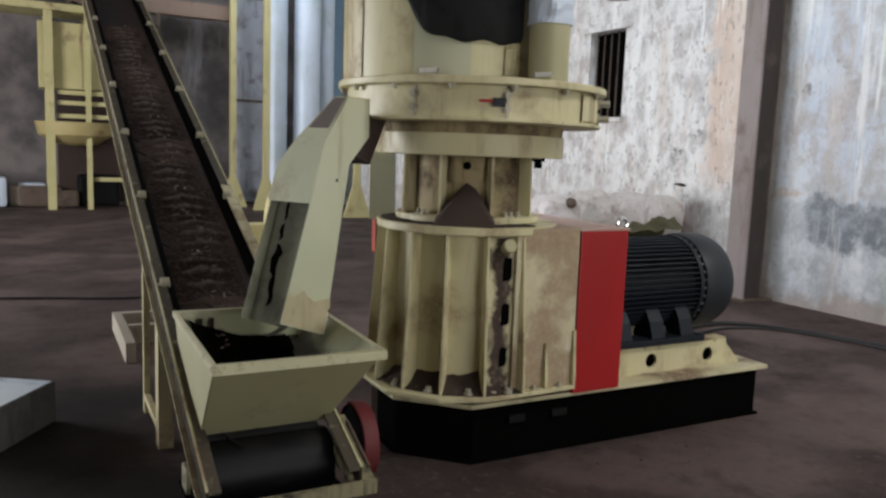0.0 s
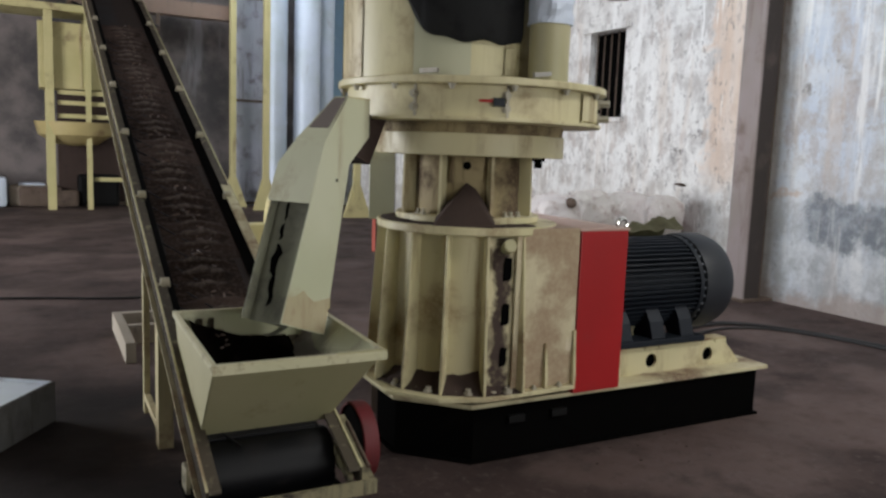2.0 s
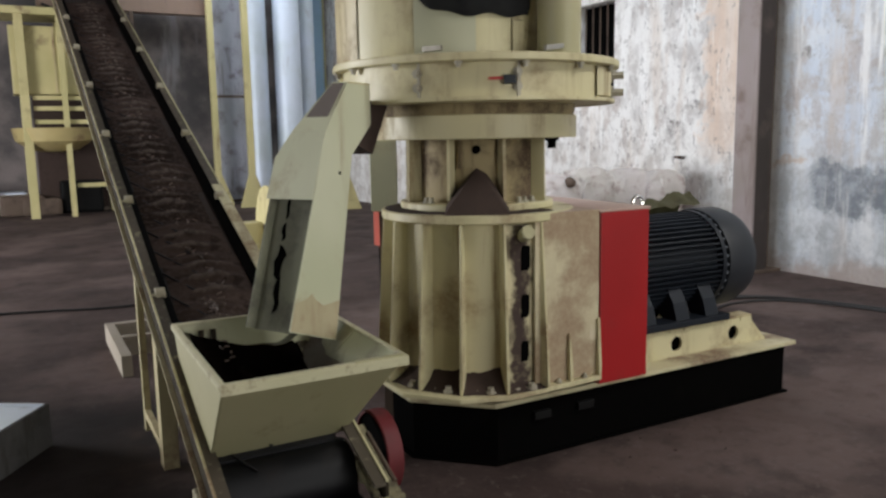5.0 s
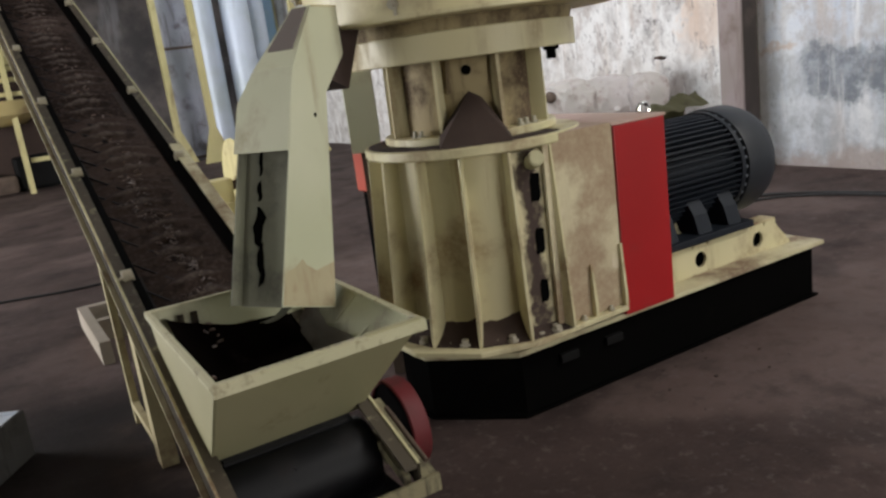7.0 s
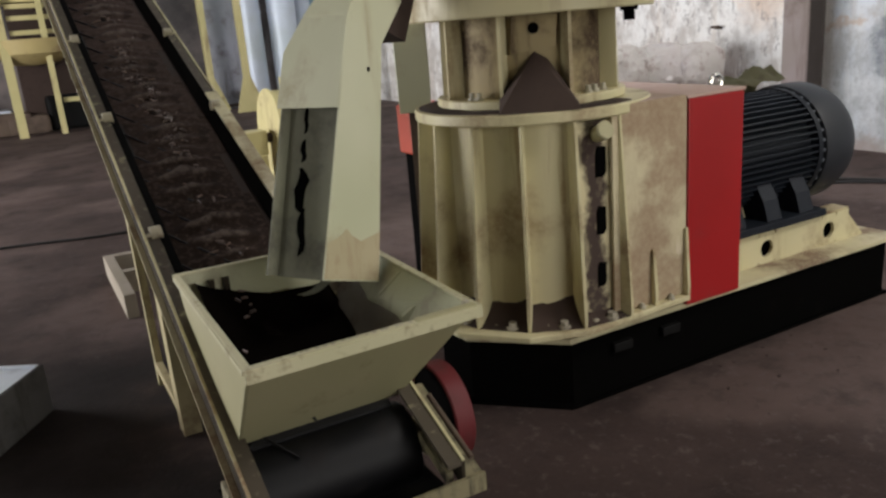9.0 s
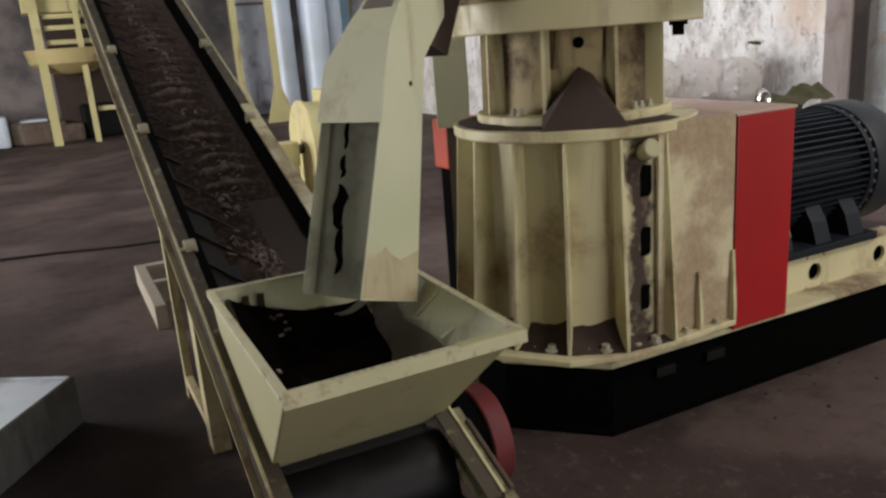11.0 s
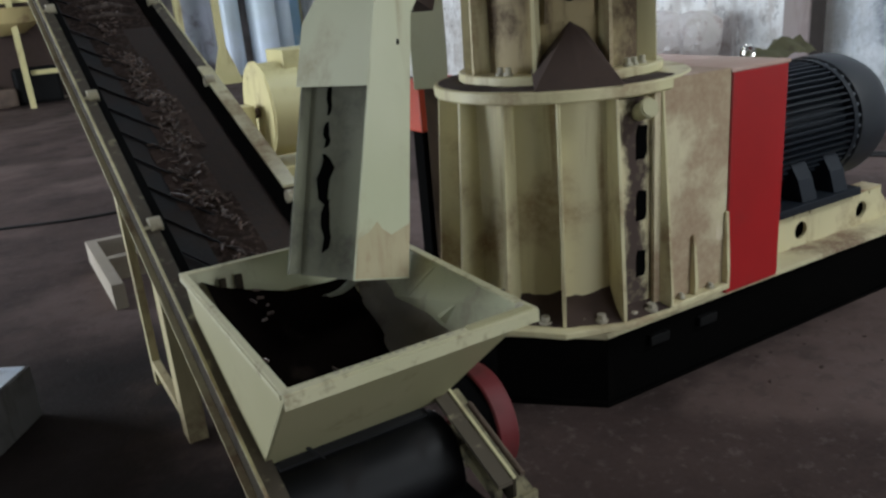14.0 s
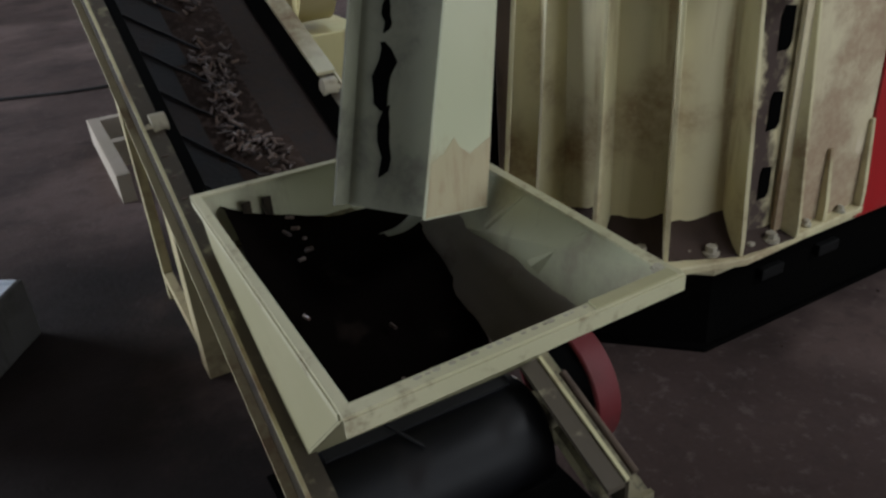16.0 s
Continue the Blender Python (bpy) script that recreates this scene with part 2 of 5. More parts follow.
def wall_material(name, white):
    m = mat(name, (0.7, 0.7, 0.7), 0.9)
    n = Nodes(m)
    w = n.world_co()
    y, z = n.axis(w, 1), n.axis(w, 2)
    cloud = n.noise(0.7, 8, co=w, rough=0.68)
    mid = n.noise(2.6, 8, co=w, rough=0.7)
    tear = n.noise(6.5, 8, co=w, rough=0.72, shift=(5, 3, 1))
    run = n.noise(2.6, 6, (1, 1, 0.12), co=w)
    fine = n.noise(38, 4, co=w)
    jy = n.mathop("ADD", y, n.mathop("MULTIPLY", n.mathop("SUBTRACT", mid, 0.5), 1.1))
    jz = n.mathop("ADD", z, n.mathop("MULTIPLY", n.mathop("SUBTRACT", n.noise(2.2, 8, co=w, rough=0.7, shift=(2, 8, 3)), 0.5), 0.9))

    def patch(y0, y1, z0, z1, sy=0.15, sz=0.1):
        return n.mathop("MULTIPLY", n.band(jy, y0, y1, sy), n.band(jz, z0, z1, sz))
    # warm limewash behind the mill, bluish beyond the post
    blue = n.step(jy, 5.9, 6.6, 1.0, 0.12)
    c = n.blend(n.mathop("MULTIPLY", blue, n.step(cloud, 0.34, 0.6, 0.35, 1.0)), white, (0.56, 0.62, 0.70))
    c = n.blend(n.step(mid, 0.44, 0.62, 0, 0.75), c, (0.46, 0.44, 0.425))
    c = n.blend(n.mathop("MULTIPLY", n.step(n.noise(4.5, 8, (1, 1, 0.6), co=w, rough=0.75, shift=(7, 4, 9)), 0.50, 0.60), n.step(cloud, 0.40, 0.56, 0.1, 0.6)), c, (0.42, 0.36, 0.33))
    c = n.blend(n.step(run, 0.52, 0.68, 0, 0.55), c, (0.60, 0.50, 0.42))
    c = n.blend(n.step(n.noise(3.4, 6, (1, 1, 0.1), co=w, shift=(9, 2, 4)), 0.54, 0.64, 0, 0.8), c, (0.87, 0.87, 0.86))
    # grey grime below breast height
    low = n.mathop("MULTIPLY", n.step(jz, 0.7, 1.7, 1.0, 0.0), n.step(mid, 0.34, 0.62, 0.25, 0.85))
    c = n.blend(n.mathop("MULTIPLY", low, 0.75), c, n.blend(n.step(jy, 6.1, 6.7), (0.34, 0.375, 0.40), (0.50, 0.47, 0.43)))
    # clusters of flaked dark spots
    spots = n.mathop("MULTIPLY", n.step(tear, 0.53, 0.60), n.step(mid, 0.44, 0.56))
    near = n.mathop("MAXIMUM", patch(7.5, 8.2, 1.6, 2.4, 0.25, 0.25), n.mathop("MAXIMUM", patch(5.6, 6.15, 2.3, 2.65, 0.15, 0.12), n.step(cloud, 0.58, 0.66, 0.0, 0.6)))
    c = n.blend(n.mathop("MULTIPLY", spots, near), c, (0.19, 0.175, 0.17))
    # bare plaster along the foot and behind the mill
    bare = n.blend(n.step(tear, 0.4, 0.62), (0.36, 0.26, 0.225), (0.52, 0.44, 0.41))
    c = n.blend(n.mathop("MULTIPLY", patch(7.5, 12.5, -1.0, 0.95, 0.3, 0.12), 0.85), c, bare)
    c = n.blend(n.mathop("MULTIPLY", patch(-6.0, 6.6, -1.0, 0.14, 0.3, 0.1), 0.7), c, (0.36, 0.28, 0.235))
    c = n.blend(n.mathop("MULTIPLY", patch(5.95, 6.35, 1.22, 1.31, 0.06, 0.03), 0.7), c, (0.55, 0.43, 0.35))
    # trace of an old dark shape, flaking
    dark = n.mathop("MULTIPLY", patch(4.2, 5.85, 0.72, 1.18, 0.1, 0.06), n.step(tear, 0.40, 0.64, 0.92, 0.5))
    c = n.blend(dark, c, (0.17, 0.19, 0.215))
    # run of brown limewash beside the post
    streak = n.mathop("MULTIPLY", n.band(jy, 6.7, 7.4, 0.08), n.step(jz, 1.15, 1.5))
    c = n.blend(n.mathop("MULTIPLY", streak, n.step(run, 0.35, 0.6, 0.55, 0.9)), c, (0.68, 0.53, 0.42))
    # fresh white runs, black flecks in clusters, hairline cracks
    runs = n.mathop("MULTIPLY", n.step(n.noise(9, 5, (1, 1, 0.09), co=w, shift=(3, 5, 2)), 0.56, 0.62), n.step(n.noise(1.1, 4, co=w, shift=(6, 1, 8)), 0.46, 0.58))
    c = n.blend(n.mathop("MULTIPLY", n.mathop("MULTIPLY", runs, n.step(jy, 5.9, 6.9, 0.3, 1.0)), 0.85), c, (0.90, 0.90, 0.89))
    fleck = n.mathop("MULTIPLY", n.step(n.noise(15, 6, (1, 1, 0.55), co=w, rough=0.7, shift=(1, 9, 4)), 0.56, 0.63), n.step(jy, 5.9, 6.9, 0.35, 1.0))
    c = n.blend(n.mathop("MULTIPLY", fleck, 0.5), c, (0.13, 0.115, 0.11))
    brown = n.mathop("MULTIPLY", n.step(n.noise(5, 6, (1, 1, 0.3), co=w, rough=0.7, shift=(8, 8, 1)), 0.57, 0.66), n.step(n.noise(0.8, 4, co=w, shift=(5, 6, 2)), 0.48, 0.58))
    c = n.blend(n.mathop("MULTIPLY", brown, 0.5), c, (0.36, 0.26, 0.20))
    n.colour(c)
    n.bump(n.mathop("ADD", fine, n.mathop("MULTIPLY", mid, 4.0)), 0.35, 0.008)
    return m


WALL = wall_material("stained_whitewash", (0.82, 0.81, 0.785))


def far_wall_material():
    m = mat("sooty_plaster", (0.14, 0.13, 0.13), 0.95)
    n = Nodes(m)
    w = n.world_co()
    c = n.blend(n.step(n.noise(0.8, 7, co=w), 0.36, 0.62), (0.095, 0.088, 0.088), (0.24, 0.207, 0.198))
    c = n.blend(n.step(n.noise(1.6, 6, (1, 1, 0.2), co=w), 0.56, 0.66, 0, 0.7), c, (0.30, 0.29, 0.30))
    n.colour(c)
    n.bump(n.noise(12, 5, co=w), 0.3, 0.01)
    return m


FAR_WALL = far_wall_material()


# ---- mesh helpers ----
def part(name, bm, material, parent=None, label="", smooth=False):
    me = bpy.data.meshes.new(name)
    bmesh.ops.recalc_face_normals(bm, faces=bm.faces)
    bm.to_mesh(me)
    bm.free()
    me.materials.append(material)
    if smooth:
        for p in me.polygons:
            p.use_smooth = True
        me.set_sharp_from_angle(angle=radians(35))
    ob = new(name, me)
    ob.parent = parent
    if label:
        tagged(ob, label)
    return ob


def thing(name, label, category, at=(0, 0, 0), group="", kind=""):
    ob = new(name)
    ob.empty_display_size = 0.05
    ob.location = at
    return tagged(ob, label, category, group, kind)


def box(bm, x0, x1, y0, y1, z0, z1, bevel=0.0, m=None):
    v = [bm.verts.new((x, y, z)) for x in (x0, x1) for y in (y0, y1) for z in (z0, z1)]
    fs = [bm.faces.new([v[i] for i in q]) for q in ((0, 1, 3, 2), (4, 6, 7, 5), (0, 4, 5, 1), (2, 3, 7, 6), (0, 2, 6, 4), (1, 5, 7, 3))]
    if m is not None:
        for q in v:
            q.co = m @ q.co
    if bevel:
        es = list({e for f in fs for e in f.edges})
        bmesh.ops.bevel(bm, geom=es, offset=bevel, segments=2, affect="EDGES", profile=0.6)
    return bm


def boxed(*a, **k):
    return box(bmesh.new(), *a, **k)


def slab(bm, pts, depth):
    """A plate: a polygon of 3D points pushed along the vector depth."""
    d = Vector(depth)
    a = [bm.verts.new(p) for p in pts]
    b = [bm.verts.new(Vector(p) + d) for p in pts]
    k = len(pts)
    bm.faces.new(a)
    bm.faces.new(list(reversed(b)))
    for i in range(k):
        bm.faces.new((a[i], b[i], b[(i + 1) % k], a[(i + 1) % k]))
    return bm


def tube(bm, p0, p1, r0, r1=None, seg=20, caps=True):
    p0, p1 = Vector(p0), Vector(p1)
    r1 = r0 if r1 is None else r1
    q = (p1 - p0).to_track_quat("Z", "Y")
    rings = []
    for p, r in ((p0, r0), (p1, r1)):
        rings.append([bm.verts.new(p + q @ Vector((r * math.cos(a), r * math.sin(a), 0))) for a in [2 * math.pi * i / seg for i in range(seg)]])
    for i in range(seg):
        j = (i + 1) % seg
        bm.faces.new((rings[0][i], rings[0][j], rings[1][j], rings[1][i]))
    if caps:
        bm.faces.new(list(reversed(rings[0])))
        bm.faces.new(rings[1])
    return bm


def lathe(bm, c, profile, seg=64, a0=0.0, a1=360.0):
    """Turns (radius, z) pairs about the upright axis through c."""
    full = abs(a1 - a0) >= 360
    k = seg if full else seg + 1
    rings = []
    for i in range(k):
        a = radians(a0 + (a1 - a0) * i / seg)
        rings.append([bm.verts.new((c[0] + r * math.cos(a), c[1] + r * math.sin(a), z)) for r, z in profile])
    for i in range(seg):
        j = (i + 1) % k
        for n in range(len(profile) - 1):
            bm.faces.new((rings[i][n], rings[j][n], rings[j][n + 1], rings[i][n + 1]))
    return bm


def bolt(bm, p, way, r=0.012, h=0.01):
    p, way = Vector(p), Vector(way).normalized()
    tube(bm, p - way * 0.003, p + way * h * 0.4, r * 1.5, seg=12)
    tube(bm, p + way * h * 0.3, p + way * h * 1.4, r, seg=6)
    return bm


def cable(name, pts, r, material, parent=None):
    cu = bpy.data.curves.new(name, "CURVE")
    cu.dimensions, cu.bevel_depth, cu.bevel_resolution, cu.resolution_u = "3D", r, 3, 10
    s = cu.splines.new("NURBS")
    s.points.add(len(pts) - 1)
    for q, p in zip(s.points, pts):
        q.co = (*p, 1)
    s.use_endpoint_u, s.order_u = True, 3
    cu.materials.append(material)
    ob = new(name, cu)
    ob.parent = parent
    return ob


# ---- the hall ----
def hall():
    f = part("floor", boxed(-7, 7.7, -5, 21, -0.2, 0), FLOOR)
    tagged(f, "dusty brown concrete factory floor with stains", "floor", kind="structure")
    bm = bmesh.new()
    wy0, wy1, wz0, wz1 = 9.05, 9.85, 2.15, 3.4
    box(bm, 7.7, 7.95, -5, wy0, 0, 6.5)
    box(bm, 7.7, 7.95, wy1, 21, 0, 6.5)
    box(bm, 7.7, 7.95, wy0, wy1, 0, wz0)
    box(bm, 7.7, 7.95, wy0, wy1, wz1, 6.5)
    tagged(part("wall_east", bm, WALL), "whitewashed wall with grey stains and peeling plaster", "wall", kind="structure")
    w = thing("window_1", "small dark window with iron bars in the white wall", "window", (7.7, 9.45, wz0), kind="structure")
    place = Matrix.Translation((-7.7, -9.45, -wz0))
    part("pane", boxed(7.86, 7.88, wy0, wy1, wz0, wz1, m=place), DARK, w)
    for i in range(5):
        yy = wy0 + (i + 0.5) * (wy1 - wy0) / 5
        part("window_bar", tube(bmesh.new(), place @ Vector((7.78, yy, wz0)), place @ Vector((7.78, yy, wz1)), 0.011, seg=8), RUST, w)
    part("window_sill", boxed(7.62, 7.86, wy0 - 0.06, wy1 + 0.06, wz0 - 0.07, wz0 - 0.003, 0.008, place), WALL, w)
    part("lintel", boxed(7.64, 7.86, wy0 - 0.12, wy1 + 0.12, wz1 + 0.003, wz1 + 0.09, 0.008, place), WALL, w)
    bm = bmesh.new()
    box(bm, -7, 7.95, 21, 21.25, 0, 6.5)
    tagged(part("wall_north", bm, FAR_WALL), "sooty grey plaster wall", "wall", kind="structure")
    # unseen south and west walls close the hall; openings let the lamps in
    bm = boxed(-7, 1.5, -5.25, -5, 0, 6.5)
    box(bm, 5.7, 7.95, -5.25, -5, 0, 6.5)
    box(bm, 1.5, 5.7, -5.25, -5, 3.7, 6.5)
    tagged(part("wall_south", bm, FAR_WALL), "unseen grey plaster wall with an opening added for light", "wall", kind="structure")
    bm = bmesh.new()
    box(bm, -7.25, -7, -5, 0.0, 0, 6.5)
    box(bm, -7.25, -7, 3.2, 8.8, 0, 6.5)
    box(bm, -7.25, -7, 0.0, 3.2, 3.5, 6.5)
    box(bm, -7.25, -7, 14.2, 21, 0, 6.5)
    box(bm, -7.25, -7, 8.8, 14.2, 4, 6.5)
    tagged(part("wall_west", bm, FAR_WALL), "unseen grey plaster wall with two wide openings for light", "wall", kind="structure")
    bm = bmesh.new()
    # unseen roof, with three openings added for the lamps
    holes = [(4.8, 6.4, 1.8, 11.2), (2.4, 6.6, 16.1, 18.9), (4.7, 6.7, -2.2, -0.2)]
    xs = sorted({-7.25, 7.95, *[h[0] for h in holes], *[h[1] for h in holes]})
    ys = sorted({-5.25, 21.25, *[h[2] for h in holes], *[h[3] for h in holes]})
    for x0, x1 in zip(xs, xs[1:]):
        for y0, y1 in zip(ys, ys[1:]):
            mx, my = (x0 + x1) / 2, (y0 + y1) / 2
            if not any(a < mx < b and c < my < d for a, b, c, d in holes):
                box(bm, x0, x1, y0, y1, 6.5, 6.6)
    tagged(part("ceiling", bm, FAR_WALL), "unseen grey sheet roof with openings added for light", "ceiling", kind="structure")


hall()


def steel_column():
    c = thing("steel_column", "brown rusty steel wall column standing against the whitewashed wall", "column", (7.5, 6.41, 0))
    part("web", boxed(-0.2, 0.2, -0.02, 0.02, 0, 6.5), RUST, c)
    part("flange", boxed(-0.23, -0.2, -0.14, 0.14, 0, 6.5, 0.004), painted("dusty_mauve_paint", (0.30, 0.25, 0.245), (0.17, 0.125, 0.11), 0.7, 0.8), c, "flange grey with dust")
    # side plate coloured dark, for the shade in the column's recess
    part("side_plate", boxed(-0.2, 0.03, -0.14, -0.10, 0, 6.5, 0.004), painted("shaded_brown_paint", (0.05, 0.04, 0.037), (0.11, 0.085, 0.075), 0.6, 0.85), c, "side plate, dark with painted shade")
    part("base_plate", boxed(-0.28, 0.2, -0.2, 0.2, 0, 0.03, 0.004), RUST, c)


steel_column()


def wall_peg():
    p = thing("wall_peg", "small rusty iron peg driven into the whitewashed wall", "peg", (7.7, 7.71, 1.24))
    part("spike", tube(bmesh.new(), (0.02, 0, 0), (-0.1, 0, 0.01), 0.018, seg=10), RUST, p)
    part("hook", tube(bmesh.new(), (-0.09, -0.04, 0.02), (-0.09, 0.07, 0.015), 0.016, seg=10), RUST, p)


wall_peg()

# ---- the pellet mill ----
CX, CY = 2.30, 3.90
MILL_FLOOR = 0.375          # top of the plate that the mill stands on


def octagon(inset=0.0, x1=4.22):
    """Outline of the skid, chamfered round the mill's end."""
    h, k, l = 0.44 - inset, 0.30, 1.83 + inset
    return [(x1 - inset, CY - h), (x1 - inset, CY + h), (l + k, CY + h), (l, CY + h - k), (l, CY - h + k), (l + k, CY - h)]


def mill_skid():
    s = thing("mill_skid", "long black steel skid with a cream top plate", "machine base", (3.0, CY, 0))
    o = Matrix.Translation((-3.0, -CY, 0))

    def loc(pts):
        return [o @ Vector(p) for p in pts]
    side = part("skid_frame", slab(bmesh.new(), loc([(x, y, 0.0) for x, y in octagon(0.02)]), (0, 0, 0.295)), BLACK, s, "black painted box frame")
    part("top_plate", slab(bmesh.new(), loc([(x, y, 0.2953) for x, y in octagon(-0.012, 4.25)]), (0, 0, 0.022)), SKID_TOP, s, "cream top plate with dust")
    riser = [(2.70, CY - 0.425), (2.70, CY + 0.425), (2.13, CY + 0.425), (1.83, CY + 0.14), (1.83, CY - 0.14), (2.13, CY - 0.425)]
    part("riser", slab(bmesh.new(), loc([(x, y, 0.3175) for x, y in riser]), (0, 0, 0.034)), BLACK, s)
    ledge = [(2.715, CY - 0.505), (2.715, CY + 0.505), (2.16, CY + 0.53), (1.93, CY + 0.45), (1.745, CY + 0.22), (1.745, CY - 0.22), (1.93, CY - 0.45), (2.16, CY - 0.53)]
    bm = slab(bmesh.new(), loc([(x, y, MILL_FLOOR - 0.024) for x, y in ledge]), (0, 0, 0.024))
    bmesh.ops.bevel(bm, geom=bm.edges[:], offset=0.003, segments=1, affect="EDGES")
    part("mill_plate", bm, CREAM, s, "cream many-sided plate under the mill, dusty")
    part("foot_flange", slab(bmesh.new(), loc([(x, y, 0.0) for x, y in octagon(0.0)]), (0, 0, 0.014)), BLACK, s)
    for x in (2.35, 2.62):
        part("lifting_lug", boxed(x, x + 0.1, CY - 0.445, CY - 0.42, 0.19, 0.23, 0.004, o), RUBBER, side)
    # motor bed: two channels with round holes
    for sy in (-1, 1):
        bm = bmesh.new()
        y0 = CY + sy * 0.315
        x0, x1, z0, z1 = 3.06, 4.02, 0.3175, 0.475
        hs = [(3.409, 0.392), (3.867, 0.392)]
        cols = [x0, 3.409 - 0.06, 3.409 + 0.06, 3.867 - 0.06, 3.867 + 0.06, x1]
        for i in range(5):
            if i % 2 == 0:
                box(bm, cols[i], cols[i + 1], y0 - 0.008, y0 + 0.008, z0, z1, m=o)
        for hx, hz in hs:
            k = 24
            for i in range(k):
                a, b = 2 * math.pi * i / k, 2 * math.pi * (i + 1) / k

                def rim(t):
                    c, q = math.cos(t), math.sin(t)
                    e = min(0.06 / max(abs(c), 1e-6), ((z1 - hz) if q > 0 else (hz - z0)) / max(abs(q), 1e-6))
                    return (hx + c * e, hz + q * e), (hx + c * 0.042, hz + q * 0.042)
                (p, q), (r, t) = rim(a), rim(b)
                slab(bm, [o @ Vector((u, y0 - 0.008, v)) for u, v in (p, r, t, q)], (0, 0.016, 0))
        # dark sheet put behind the holes, for the shade inside the bed
        part("hole_shade", boxed(x0 + 0.02, x1 - 0.02, y0 + 0.03, y0 + 0.036, z0, z1 - 0.01, 0, o), DARK, s)
        ch = part("bed_channel", bm, CREAM, s, "cream bed channel with two round holes")
        part("bed_flange", boxed(x0, x1, y0 - 0.008, y0 + 0.09 * -sy if sy > 0 else y0 + 0.09, 0.4753, 0.487, 0.003, o), CREAM_DIRTY, ch)
        part("bed_end", slab(bmesh.new(), [o @ Vector(p) for p in ((x1, y0 - 0.008, 0.3175), (x1 + 0.13, y0 - 0.008, 0.3175), (x1, y0 - 0.008, 0.45))], (0, 0.016, 0)), CREAM, ch)
    # dark sheet between the channels, standing in for shade
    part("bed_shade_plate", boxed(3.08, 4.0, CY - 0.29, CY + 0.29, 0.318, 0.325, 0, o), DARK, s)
    return s


mill_skid()


def pellet_mill():
    m = thing("pellet_mill", "cream painted ribbed pellet mill with brown wood dust", "pellet mill", (CX, CY, 0.3175))
    c = (0, 0)
    zb = MILL_FLOOR - 0.3175
    body = part("body", lathe(bmesh.new(), c, [(0.0, zb), (0.425, zb), (0.422, zb + 0.05), (0.412, 0.86), (0.0, 0.86)]), BODY_PAINT, m, smooth=True)
    part("base_ring", lathe(bmesh.new(), c, [(0.38, zb), (0.455, zb), (0.455, zb + 0.012), (0.38, zb + 0.012)]), CREAM_DIRTY, m, smooth=True)
    part("top_ring", lathe(bmesh.new(), c, [(0.3, 0.852), (0.485, 0.852), (0.49, 0.858), (0.49, 0.89), (0.485, 0.895), (0.3, 0.895)]), CREAM, m, "cream collar ring", smooth=True)
    # upright ribs, leaning out towards the foot
    for a in (-82, -106, -130, -153, -177, 160, 137, 114, 91):
        t = radians(a)
        d = Vector((math.cos(t), math.sin(t), 0))
        s = Vector((-d.y, d.x, 0)) * 0.0065
        bm = slab(bmesh.new(), [d * r + Vector((0, 0, z)) - s for r, z in ((0.40, zb), (0.532, zb), (0.532, zb + 0.05), (0.484, 0.852), (0.385, 0.852))], s * 2)
        bmesh.ops.bevel(bm, geom=bm.edges[:], offset=0.0025, segments=1, affect="EDGES")
        part("rib", bm, CREAM, body)
    # slotted cover between two ribs
    t = radians(-94)
    d = Vector((math.cos(t), math.sin(t), 0))
    s = Vector((-d.y, d.x, 0))
    up = Vector((0, 0, 1))
    bm = slab(bmesh.new(), [d * 0.435 + s * u + up * z for u, z in ((-0.085, zb + 0.012), (0.085, zb + 0.012), (0.08, 0.84), (-0.08, 0.84))], d * 0.012)
    cover = part("slot_cover", bm, slot_cover_material(), body, "dusty cover plate with dark slots")
    for z, w in ((0.235, 1.0), (0.455, 1.12), (0.685, 1.2)):
        ear = [(0.0, -0.05), (0.03, -0.05), (0.04, -0.035), (0.04, 0.045), (0.008, 0.05), (0.0, 0.03)]
        part("slot", slab(bmesh.new(), [d * 0.448 + s * u * w + up * (z + v * w) for u, v in ear], d * 0.003), DARK, cover)
    q = d * 0.44 + s * 0.015 + up * 0.815
    bm = tube(bmesh.new(), q - up * 0.03, q + d * 0.085 - s * 0.02, 0.030, 0.034, seg=20)
    bmesh.ops.bevel(bm, geom=[e for f in bm.faces if len(f.verts) > 4 for e in f.edges], offset=0.006, segments=2, affect="EDGES")
    part("plug", bm, CREAM_CLEAN, cover, "pale round plug", smooth=True)
    # dust banked on the plate between the ribs
    random.seed(14)
    for a in (-94, -118, -141.5, -165):
        t = radians(a)
        d = Vector((math.cos(t), math.sin(t), 0))
        s = Vector((-d.y, d.x, 0))
        bm = bmesh.new()
        rows = []
        lean = random.uniform(-0.5, 0.8)
        for i in range(9):
            u = i / 4 - 1
            crest = 0.05 + 0.05 * (1 + lean * u) * 0.8 + 0.012 * noise.noise(Vector((a, u * 3, 0)))
            rows.append([bm.verts.new(d * (0.415 + 0.105 * v) + s * u * 0.092 * (1 + 0.12 * v) + up * (zb + 0.001 + crest * (1 - v) ** 1.7 * (0.55 if a == -94 else 1.0) + 0.004 * noise.noise(Vector((u * 9, v * 9, a))))) for v in (0, 0.15, 0.35, 0.6, 0.85, 1.0)])
        for i in range(8):
            for k in range(5):
                bm.faces.new((rows[i][k], rows[i + 1][k], rows[i + 1][k + 1], rows[i][k + 1]))
        part("dust_bank", bm, DUST, body, "brown wood dust", smooth=True)
        part("bolt", bolt(bmesh.new(), d * 0.494 + s * 0.03 + up * (zb + 0.004), (0, 0, 1), 0.017, 0.018), BOLT, body)
